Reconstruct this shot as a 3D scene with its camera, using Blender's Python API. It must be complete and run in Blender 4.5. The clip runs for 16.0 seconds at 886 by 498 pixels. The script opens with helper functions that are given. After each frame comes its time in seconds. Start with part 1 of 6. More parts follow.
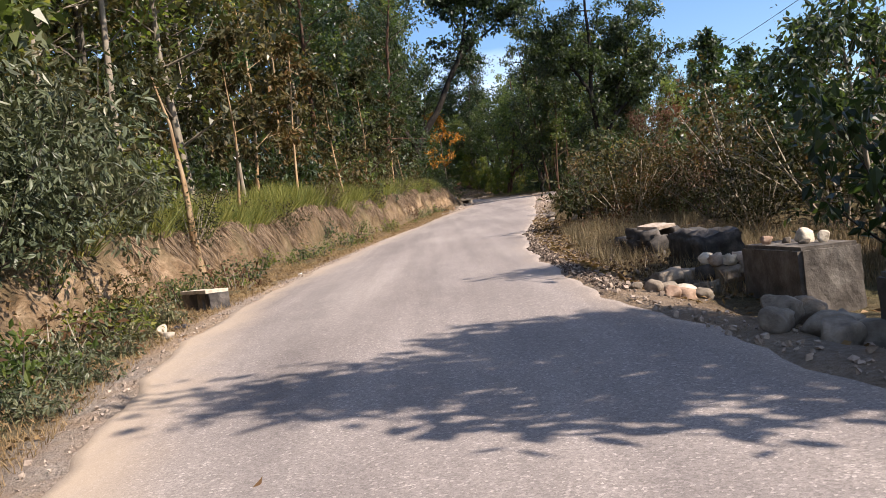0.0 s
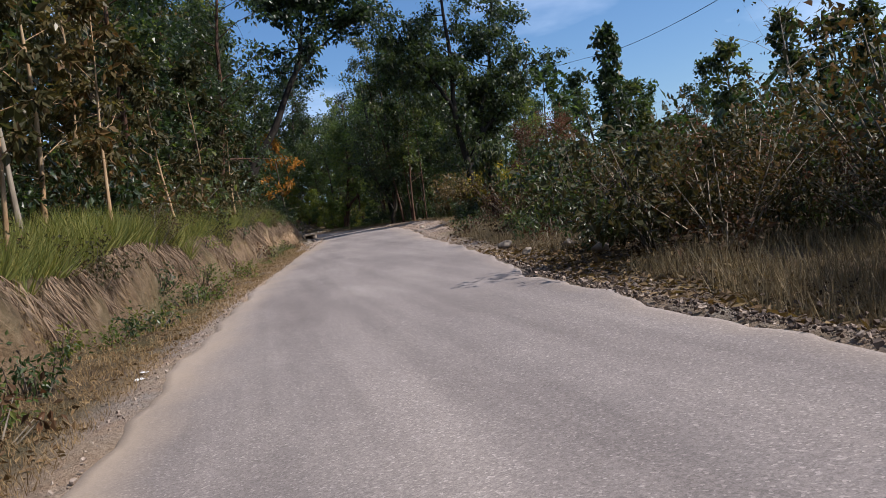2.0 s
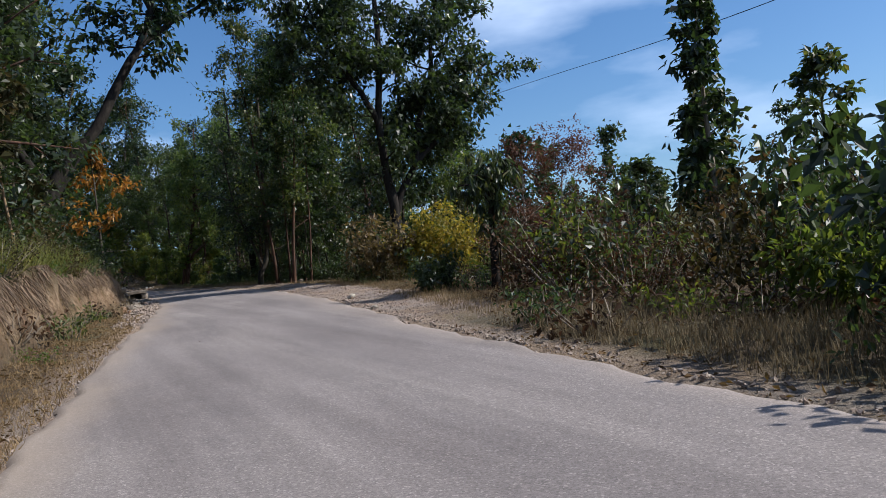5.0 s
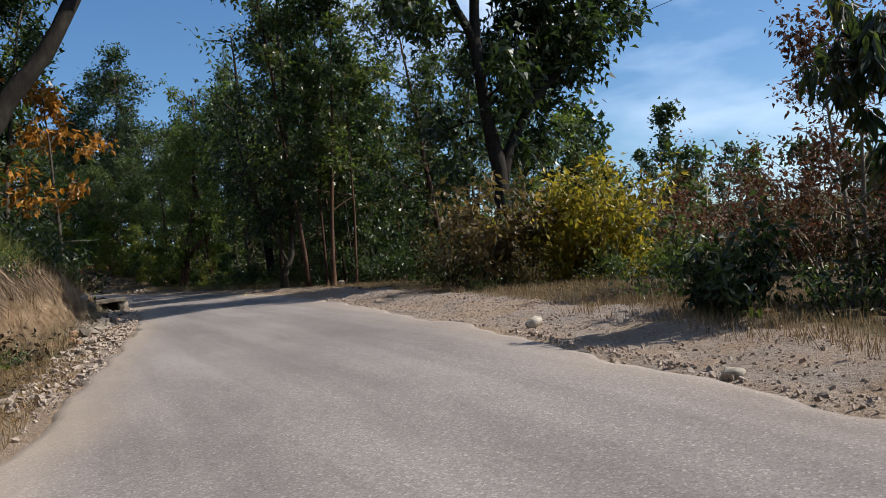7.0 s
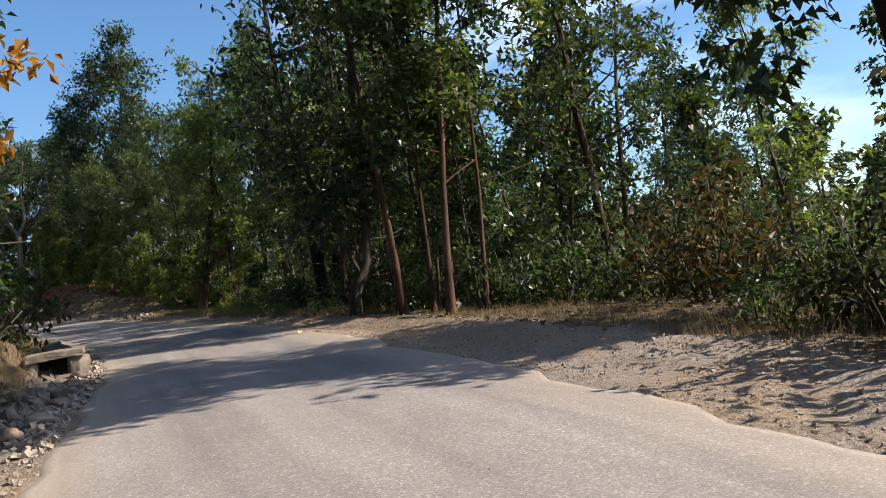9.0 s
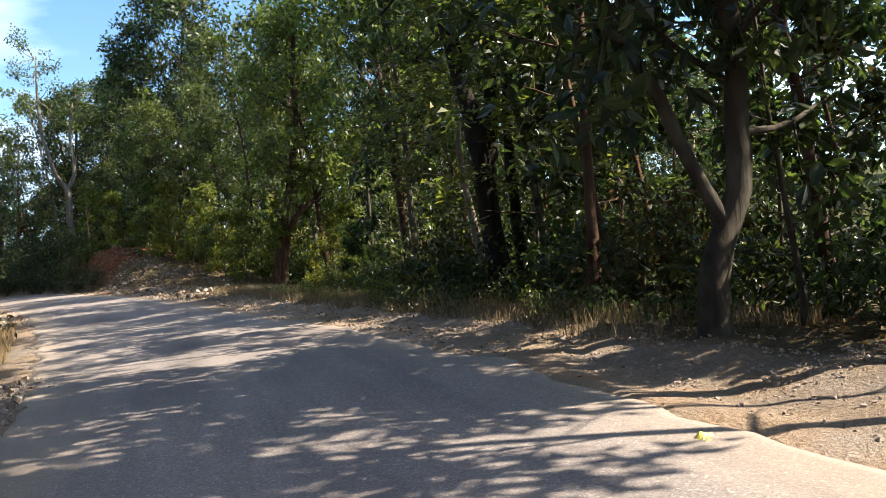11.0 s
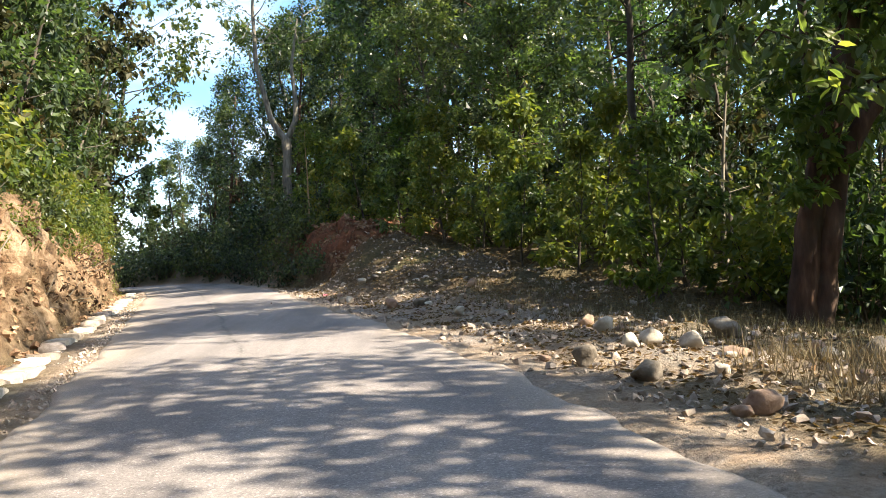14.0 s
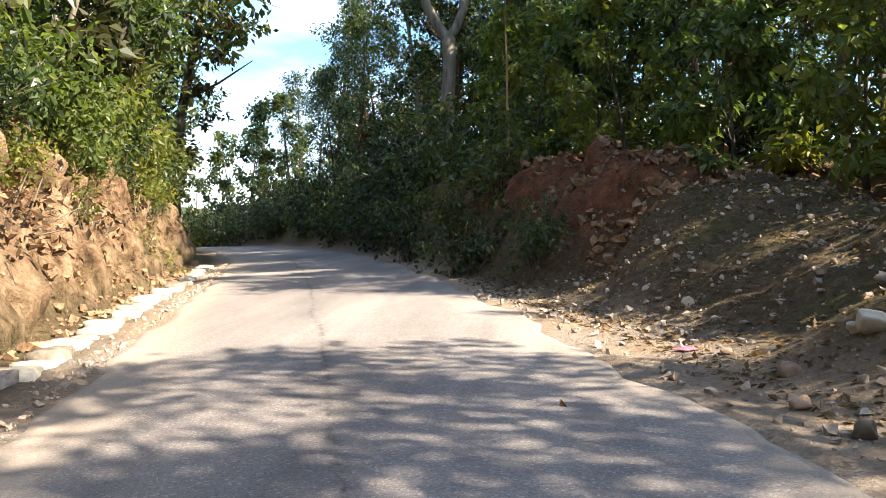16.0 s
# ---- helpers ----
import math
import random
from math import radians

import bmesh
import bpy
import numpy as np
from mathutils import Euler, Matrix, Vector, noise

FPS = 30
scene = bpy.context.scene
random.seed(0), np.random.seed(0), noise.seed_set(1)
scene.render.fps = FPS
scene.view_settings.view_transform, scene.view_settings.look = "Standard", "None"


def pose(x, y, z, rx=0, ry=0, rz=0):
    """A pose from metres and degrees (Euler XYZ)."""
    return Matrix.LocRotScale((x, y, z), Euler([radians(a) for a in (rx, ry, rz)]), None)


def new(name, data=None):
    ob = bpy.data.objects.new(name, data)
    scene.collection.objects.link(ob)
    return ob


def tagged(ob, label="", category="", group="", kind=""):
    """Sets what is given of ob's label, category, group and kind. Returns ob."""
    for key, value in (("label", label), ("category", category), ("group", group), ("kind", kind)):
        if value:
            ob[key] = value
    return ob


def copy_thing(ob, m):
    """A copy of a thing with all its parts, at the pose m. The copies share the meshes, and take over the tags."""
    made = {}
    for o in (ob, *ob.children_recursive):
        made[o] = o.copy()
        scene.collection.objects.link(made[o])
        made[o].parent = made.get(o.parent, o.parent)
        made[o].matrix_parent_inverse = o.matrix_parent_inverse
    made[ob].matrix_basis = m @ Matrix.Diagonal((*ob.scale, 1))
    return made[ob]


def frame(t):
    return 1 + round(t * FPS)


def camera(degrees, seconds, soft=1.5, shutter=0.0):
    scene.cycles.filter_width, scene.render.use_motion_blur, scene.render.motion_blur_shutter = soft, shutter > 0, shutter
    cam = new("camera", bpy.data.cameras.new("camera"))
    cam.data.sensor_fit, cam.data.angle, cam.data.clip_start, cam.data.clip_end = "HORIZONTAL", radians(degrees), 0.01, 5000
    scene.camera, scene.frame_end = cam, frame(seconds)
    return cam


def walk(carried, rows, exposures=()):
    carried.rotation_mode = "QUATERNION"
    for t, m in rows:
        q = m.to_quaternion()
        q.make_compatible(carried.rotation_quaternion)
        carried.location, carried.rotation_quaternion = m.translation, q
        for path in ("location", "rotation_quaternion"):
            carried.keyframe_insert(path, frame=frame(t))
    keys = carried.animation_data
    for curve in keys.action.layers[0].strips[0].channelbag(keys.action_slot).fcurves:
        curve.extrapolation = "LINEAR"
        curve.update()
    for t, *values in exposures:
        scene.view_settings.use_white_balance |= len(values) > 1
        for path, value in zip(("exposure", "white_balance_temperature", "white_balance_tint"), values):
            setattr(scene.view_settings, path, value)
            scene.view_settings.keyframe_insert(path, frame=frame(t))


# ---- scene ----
cam = camera(55.9, 16.0, soft=0.9)
METRES, EYE, TILT, LEAN, TURN = 112.0, 1.3, -1.5, 7.0, 0.0
ROWS = [
    (0.0, 0.0, 0.0, 0.0, -0.0, 0.0, -0.0),
    (0.5, -0.006, 0.02, 0.0005, -3.73, 0.25, -0.12),
    (1.0, -0.0112, 0.0406, 0.0008, -6.46, 0.56, -0.38),
    (1.5, -0.015, 0.0623, 0.002, -12.17, 0.64, -0.8),
    (2.0, -0.018, 0.0844, 0.0033, -12.63, 2.18, 2.7),
    (2.5, -0.0188, 0.1096, 0.0045, -20.62, 1.65, 5.42),
    (3.0, -0.0184, 0.1356, 0.0062, -24.45, 3.47, 5.66),
    (3.5, -0.0172, 0.1632, 0.0078, -24.88, 4.06, 3.71),
    (4.0, -0.0153, 0.1915, 0.0103, -24.75, 5.9, 0.24),
    (6.5, 0.001, 0.3319, 0.0222, -24.07, 6.83, -0.7),
    (7.0, 0.0053, 0.3625, 0.0248, -24.2, 6.54, -0.38),
    (7.5, 0.0099, 0.3936, 0.0283, -24.49, 6.34, -0.09),
    (8.0, 0.0148, 0.426, 0.0315, -23.99, 7.21, 0.66),
    (10.5, 0.0325, 0.58, 0.0445, -19.52, 6.09, 0.14),
    (11.0, 0.0352, 0.6155, 0.047, -18.07, 4.94, -0.26),
    (11.5, 0.036, 0.6496, 0.0494, -16.29, 4.96, -1.89),
    (12.0, 0.0358, 0.6839, 0.0514, -13.13, 4.89, -4.43),
    (12.5, 0.034, 0.7217, 0.0532, -8.89, 4.67, -5.18),
    (13.0, 0.0303, 0.7587, 0.0547, -5.49, 4.48, -4.1),
    (13.5, 0.0256, 0.7969, 0.0564, -4.43, 4.45, -3.61),
    (14.0, 0.0204, 0.8351, 0.0584, -3.91, 4.16, -4.01),
    (14.5, 0.014, 0.8724, 0.0604, -2.97, 3.85, -5.14),
    (15.0, 0.0062, 0.9109, 0.0622, -1.46, 2.75, -6.18),
    (15.5, -0.0025, 0.9497, 0.0634, 0.79, 1.51, -6.13),
    (16.0, -0.0118, 0.9881, 0.0646, 3.86, 0.96, -6.85),
]
walk(cam, [(t, pose(0, 0, EYE, TILT, LEAN, TURN) @ pose(METRES * x, METRES * y, METRES * z, 90 + pitch, roll, yaw)) for t, x, y, z, yaw, pitch, roll in ROWS],
     [(0.0, 1.05, 6500, 15), (1.0, 0.95, 6300, 15), (1.5, 0.6, 6150, 15), (3.0, 0.25, 5600, 11), (4.2, 0.2, 5600, 11), (6.5, 0.35, 5900, 8), (7.2, 0.35, 6000, 8), (8.2, 0.55, 6100, 8),
      (10.3, 1.45, 6600, 9), (11.0, 1.7, 6700, 9), (12.0, 2.05, 7000, 6), (13.2, 1.8, 6600, 4), (14.5, 2.05, 6600, 6), (15.0, 1.5, 6600, 6), (15.5, 1.75, 6600, 6), (16.0, 2.05, 6700, 7)])

# ---- light ----
world = bpy.data.worlds.new("world")
scene.world = world
world.use_nodes = True
SUN_EL, SUN_AZ = 42.0, -25.0     # degrees above the horizon; azimuth from +x towards +y
wn, wl = world.node_tree.nodes, world.node_tree.links
sky = wn.new("ShaderNodeTexSky")
sky.sky_type = "NISHITA"
sky.sun_disc = False
sky.sun_elevation = radians(SUN_EL)
sky.sun_rotation = radians(90 - SUN_AZ)
sky.air_density, sky.dust_density, sky.ozone_density = 1.0, 0.8, 3.0
wc = wn.new("ShaderNodeTexCoord")
wm = wn.new("ShaderNodeMapping")
wm.inputs["Scale"].default_value = (1.3, 1.3, 4.0)
wnz = wn.new("ShaderNodeTexNoise")
wnz.inputs["Scale"].default_value, wnz.inputs["Detail"].default_value = 2.2, 6.0
wr = wn.new("ShaderNodeValToRGB")
wr.color_ramp.elements[0].position, wr.color_ramp.elements[1].position = 0.47, 0.75
wr.color_ramp.elements[1].color = (0.55, 0.55, 0.55, 1)
wmix = wn.new("ShaderNodeMixRGB")
wmix.inputs[2].default_value = (10.5, 11.3, 12.6, 1)
wl.new(wc.outputs["Generated"], wm.inputs[0])
wl.new(wm.outputs[0], wnz.inputs["Vector"])
wl.new(wnz.outputs["Fac"], wr.inputs[0])
wl.new(wr.outputs[0], wmix.inputs[0])
whs = wn.new("ShaderNodeHueSaturation")
whs.inputs["Saturation"].default_value = 1.15
wl.new(sky.outputs[0], whs.inputs["Color"])
wl.new(whs.outputs[0], wmix.inputs[1])
wl.new(wmix.outputs[0], wn["Background"].inputs[0])
wn["Background"].inputs[1].default_value = 0.1
sun = new("sun", bpy.data.lights.new("sun", "SUN"))
sun.data.energy, sun.data.angle, sun.data.color = 5.0, radians(0.55), (1.0, 0.90, 0.76)
sd = Vector((math.cos(radians(SUN_EL)) * math.cos(radians(SUN_AZ)), math.cos(radians(SUN_EL)) * math.sin(radians(SUN_AZ)), math.sin(radians(SUN_EL))))
sun.matrix_world = Matrix.Translation((40, 40, 60)) @ sd.to_track_quat("Z", "Y").to_matrix().to_4x4()

# ---- materials ----


class Mat:
    """A node material with a few shorthand builders."""

    def __init__(self, name, rough=0.8, spec=0.3):
        self.m = bpy.data.materials.new(name)
        self.m.use_nodes = True
        self.n, self.l = self.m.node_tree.nodes, self.m.node_tree.links
        self.b = self.n["Principled BSDF"]
        self.b.inputs["Roughness"].default_value = rough
        self.b.inputs["Specular IOR Level"].default_value = spec
        self.co = None

    def coord(self, scale=(1, 1, 1), kind="Object"):
        if self.co is None:
            self.co = self.n.new("ShaderNodeTexCoord")
        mp = self.n.new("ShaderNodeMapping")
        mp.inputs["Scale"].default_value = scale
        self.l.new(self.co.outputs[kind], mp.inputs[0])
        return mp.outputs[0]

    def noise(self, scale, detail=4.0, stretch=(1, 1, 1), rough=0.55, kind="Object"):
        t = self.n.new("ShaderNodeTexNoise")
        t.inputs["Scale"].default_value, t.inputs["Detail"].default_value, t.inputs["Roughness"].default_value = scale, detail, rough
        self.l.new(self.coord(stretch, kind), t.inputs["Vector"])
        return t.outputs["Fac"]

    def voronoi(self, scale, out="Distance", stretch=(1, 1, 1), kind="Object"):
        t = self.n.new("ShaderNodeTexVoronoi")
        t.inputs["Scale"].default_value = scale
        self.l.new(self.coord(stretch, kind), t.inputs["Vector"])
        return t.outputs[out]

    def ramp(self, fac, stops):
        r = self.n.new("ShaderNodeValToRGB")
        e = r.color_ramp.elements
        while len(e) < len(stops):
            e.new(0.5)
        for k, (p, c) in enumerate(stops):
            e[k].position = p
            e[k].color = (c, c, c, 1) if not isinstance(c, tuple) else (*c, 1)
        self.l.new(fac, r.inputs[0])
        return r.outputs[0]

    def mix(self, fac, a, b, how="MIX"):
        x = self.n.new("ShaderNodeMixRGB")
        x.blend_type = how
        for i, v in ((0, fac), (1, a), (2, b)):
            if isinstance(v, (int, float)):
                x.inputs[i].default_value = v if i == 0 else (v, v, v, 1)
            elif isinstance(v, tuple):
                x.inputs[i].default_value = (*v, 1)
            else:
                self.l.new(v, x.inputs[i])
        return x.outputs[0]

    def math(self, how, a, b=0.0):
        x = self.n.new("ShaderNodeMath")
        x.operation = how
        for i, v in ((0, a), (1, b)):
            if isinstance(v, (int, float)):
                x.inputs[i].default_value = v
            else:
                self.l.new(v, x.inputs[i])
        return x.outputs[0]

    def attr(self, name):
        a = self.n.new("ShaderNodeAttribute")
        a.attribute_name = name
        return a.outputs["Fac"]

    def rand(self):
        return self.n.new("ShaderNodeObjectInfo").outputs["Random"]

    def island(self):
        return self.n.new("ShaderNodeNewGeometry").outputs["Random Per Island"]

    def bump(self, height, strength=0.4, dist=0.02):
        b = self.n.new("ShaderNodeBump")
        b.inputs["Strength"].default_value, b.inputs["Distance"].default_value = strength, dist
        self.l.new(height, b.inputs["Height"])
        self.l.new(b.outputs[0], self.b.inputs["Normal"])

    def color(self, c):
        self.l.new(c, self.b.inputs["Base Color"]) if not isinstance(c, tuple) else setattr(self.b.inputs["Base Color"], "default_value", (*c, 1))
        return self.m


def leaf_mat(name, stops, trans=0.28, rough=0.42, glow=(1.6, 1.6, 0.7), spec=0.25):
    """Thin leaves: glossy cuticle over a diffuse and translucent blade, each leaf its own tone."""
    a = Mat(name, rough, spec)
    tone = a.math("ADD", a.math("MULTIPLY", a.island(), 0.75), a.math("MULTIPLY", a.rand(), 0.25))
    c = a.ramp(tone, stops)
    c = a.mix(a.ramp(a.noise(9.0, 3.0), [(0.4, 0.0), (0.75, 0.35)]), c, a.mix(1.0, c, (0.8, 0.7, 0.45), "MULTIPLY"))
    c = a.mix(1.0, c, a.ramp(a.rand(), [(0.0, (0.8, 0.92, 0.9)), (0.5, (1.0, 1.0, 1.0)), (1.0, (1.18, 1.06, 0.9))]), "MULTIPLY")
    a.color(c)
    tr = a.n.new("ShaderNodeBsdfTranslucent")
    a.l.new(a.mix(1.0, c, glow, "MULTIPLY"), tr.inputs[0])
    mx = a.n.new("ShaderNodeMixShader")
    mx.inputs[0].default_value = trans
    out = a.n["Material Output"]
    a.l.new(a.b.outputs[0], mx.inputs[1])
    a.l.new(tr.outputs[0], mx.inputs[2])
    a.l.new(mx.outputs[0], out.inputs[0])
    return a.m


LEAF_DARK = leaf_mat("leaf_dark", [(0.0, (0.009, 0.016, 0.008)), (0.5, (0.032, 0.046, 0.022)), (0.85, (0.064, 0.086, 0.034)), (1.0, (0.14, 0.125, 0.05))], 0.36, 0.38, (1.75, 2.0, 0.9), 0.45)
LEAF_GREEN = leaf_mat("leaf_green", [(0.0, (0.014, 0.024, 0.011)), (0.5, (0.052, 0.071, 0.03)), (0.85, (0.10, 0.126, 0.046)), (1.0, (0.19, 0.165, 0.06))], 0.42, 0.38, (1.75, 2.0, 0.9), 0.45)
LEAF_FRESH = leaf_mat("leaf_fresh", [(0.0, (0.02, 0.034, 0.014)), (0.5, (0.075, 0.102, 0.04)), (0.85, (0.13, 0.165, 0.054)), (1.0, (0.22, 0.205, 0.07))], 0.48, 0.38, (1.75, 2.0, 0.9), 0.45)
LEAF_DULL = leaf_mat("leaf_dull_olive", [(0.0, (0.02, 0.022, 0.011)), (0.5, (0.075, 0.068, 0.030)), (0.85, (0.125, 0.108, 0.046)), (1.0, (0.18, 0.125, 0.055))], 0.34, 0.4, (1.6, 1.6, 0.8), 0.4)
LEAF_LIGHT = leaf_mat("leaf_light", [(0.0, (0.05, 0.075, 0.022)), (0.5, (0.10, 0.13, 0.036)), (1.0, (0.19, 0.19, 0.055))], 0.48, glow=(1.8, 1.8, 0.7))
LEAF_OLIVE = leaf_mat("leaf_olive", [(0.0, (0.022, 0.025, 0.011)), (0.5, (0.055, 0.053, 0.023)), (0.8, (0.09, 0.073, 0.036)), (1.0, (0.14, 0.085, 0.045))], 0.28, glow=(1.4, 1.25, 0.8), spec=0.12)
LEAF_DUSTY = leaf_mat("leaf_dusty", [(0.0, (0.03, 0.036, 0.02)), (0.5, (0.085, 0.094, 0.052)), (0.85, (0.15, 0.155, 0.09)), (1.0, (0.19, 0.15, 0.09))], 0.22, 0.38, (1.3, 1.3, 0.8))
LEAF_BROWN = leaf_mat("leaf_brown", [(0.0, (0.026, 0.019, 0.013)), (0.5, (0.065, 0.043, 0.028)), (0.8, (0.10, 0.058, 0.035)), (1.0, (0.07, 0.06, 0.03))], 0.25, 0.6, (1.3, 1.1, 0.9), spec=0.12)
LEAF_RUST = leaf_mat("leaf_rust", [(0.0, (0.08, 0.040, 0.028)), (0.6, (0.15, 0.070, 0.045)), (1.0, (0.19, 0.11, 0.07))], 0.3, 0.6, (1.3, 1.1, 0.9), spec=0.12)
LEAF_YELLOW = leaf_mat("leaf_yellow", [(0.0, (0.10, 0.10, 0.02)), (0.5, (0.24, 0.215, 0.035)), (1.0, (0.36, 0.30, 0.05))], 0.45)
LEAF_GOLD = leaf_mat("leaf_green_gold", [(0.0, (0.05, 0.06, 0.02)), (0.3, (0.13, 0.135, 0.034)), (0.6, (0.26, 0.225, 0.045)), (1.0, (0.40, 0.30, 0.05))], 0.42)
LEAF_TAN = leaf_mat("leaf_tan", [(0.0, (0.045, 0.04, 0.024)), (0.5, (0.125, 0.098, 0.056)), (1.0, (0.22, 0.16, 0.09))], 0.3, 0.5)
LEAF_ORANGE = leaf_mat("leaf_orange", [(0.0, (0.10, 0.08, 0.02)), (0.4, (0.30, 0.15, 0.03)), (0.7, (0.42, 0.19, 0.03)), (1.0, (0.45, 0.28, 0.05))], 0.4, glow=(1.3, 1.2, 0.8))
GRASS_DRY = leaf_mat("grass_dry", [(0.0, (0.10, 0.076, 0.045)), (0.5, (0.20, 0.152, 0.09)), (1.0, (0.32, 0.25, 0.15))], 0.25, 0.75, (1.1, 1.05, 0.95))
GRASS_ROOT = leaf_mat("grass_and_roots", [(0.0, (0.035, 0.029, 0.025)), (0.5, (0.13, 0.105, 0.086)), (1.0, (0.28, 0.22, 0.165))], 0.1, 0.8, (1.1, 1.0, 0.95))
GRASS_GREEN = leaf_mat("grass_green", [(0.0, (0.06, 0.08, 0.024)), (0.5, (0.18, 0.19, 0.052)), (1.0, (0.34, 0.28, 0.10))], 0.35, 0.65)


def bark_mat(name, a_, b_, c_, lichen=0.5):
    a = Mat(name, 0.9, 0.2)
    n1 = a.noise(7.0, 6.0, (1, 1, 0.22))
    n2 = a.noise(1.6, 3.0)
    c = a.ramp(n1, [(0.3, a_), (0.55, b_), (0.8, c_)])
    c = a.mix(a.ramp(n2, [(0.45, 0.0), (0.7, lichen)]), c, (0.20, 0.19, 0.15))
    c = a.mix(1.0, c, a.ramp(a.rand(), [(0.0, 0.7), (1.0, 1.15)]), "MULTIPLY")
    a.bump(n1, 0.8, 0.03)
    return a.color(c)


BARK_DARK = bark_mat("bark_dark", (0.028, 0.022, 0.017), (0.07, 0.055, 0.042), (0.14, 0.115, 0.088))
# near-black bark colour: the shade under the crowns is put into it
BARK_SHADED = bark_mat("bark_blackish", (0.009, 0.007, 0.006), (0.02, 0.016, 0.013), (0.042, 0.034, 0.027), 0.06)
BARK_RED = bark_mat("bark_red", (0.028, 0.016, 0.011), (0.08, 0.041, 0.026), (0.19, 0.105, 0.068), 0.2)
BARK_PALE = bark_mat("bark_pale", (0.13, 0.105, 0.08), (0.24, 0.20, 0.15), (0.36, 0.31, 0.25))
BARK_GREY = bark_mat("bark_grey", (0.11, 0.09, 0.07), (0.23, 0.195, 0.15), (0.37, 0.32, 0.255), 0.2)
BARK_TAN = bark_mat("bark_tan", (0.20, 0.12, 0.06), (0.36, 0.24, 0.13), (0.48, 0.36, 0.22))


def ground_mat():
    a = Mat("earth_and_litter", 0.95, 0.15)
    big, mid, fine = a.noise(0.35, 3.0), a.noise(2.2, 5.0), a.noise(22.0, 5.0, rough=0.7)
    litter = a.ramp(a.noise(9.0, 6.0, rough=0.75), [(0.3, (0.045, 0.032, 0.02)), (0.5, (0.11, 0.078, 0.046)), (0.72, (0.20, 0.145, 0.085))])
    litter = a.mix(a.ramp(big, [(0.45, 0.0), (0.65, 0.6)]), litter, (0.085, 0.085, 0.035))
    scrub = a.ramp(a.noise(0.9, 7.0, rough=0.75), [(0.3, (0.03, 0.036, 0.016)), (0.5, (0.065, 0.068, 0.028)), (0.7, (0.12, 0.10, 0.05))])
    litter = a.mix(a.attr("scrub"), litter, scrub)
    dirt = a.ramp(fine, [(0.25, (0.23, 0.165, 0.115)), (0.5, (0.38, 0.285, 0.205)), (0.75, (0.50, 0.40, 0.305))])
    dirt = a.mix(a.ramp(a.noise(0.45, 4.0, rough=0.6), [(0.42, 0.0), (0.6, 0.8)]), dirt, a.ramp(fine, [(0.25, (0.20, 0.168, 0.148)), (0.5, (0.32, 0.275, 0.245)), (0.75, (0.45, 0.40, 0.36))]))
    dirt = a.mix(a.ramp(mid, [(0.45, 0.0), (0.7, 0.5)]), dirt, (0.35, 0.22, 0.13))
    streak = a.noise(2.6, 8.0, (1, 1, 0.8), 0.72)
    clay = a.ramp(streak, [(0.36, (0.06, 0.036, 0.023)), (0.46, (0.25, 0.155, 0.088)), (0.6, (0.47, 0.335, 0.215)), (0.78, (0.60, 0.46, 0.32))])
    red = a.ramp(streak, [(0.3, (0.045, 0.022, 0.015)), (0.52, (0.17, 0.07, 0.038)), (0.76, (0.38, 0.165, 0.085))])
    c = a.mix(a.math("MULTIPLY", a.attr("dirt"), a.ramp(a.noise(3.3, 5.0, rough=0.7), [(0.25, 0.75), (0.5, 1.0)])), litter, dirt)
    c = a.mix(a.math("MULTIPLY", a.attr("clay"), a.ramp(a.noise(1.7, 5.0, rough=0.7), [(0.32, 0.25), (0.52, 1.0)])), c, clay)
    c = a.mix(a.attr("red"), c, red)
    a.bump(a.math("ADD", a.math("MULTIPLY", fine, 0.6), a.math("ADD", mid, a.math("MULTIPLY", streak, 1.2))), 1.0, 0.12)
    return a.color(c)


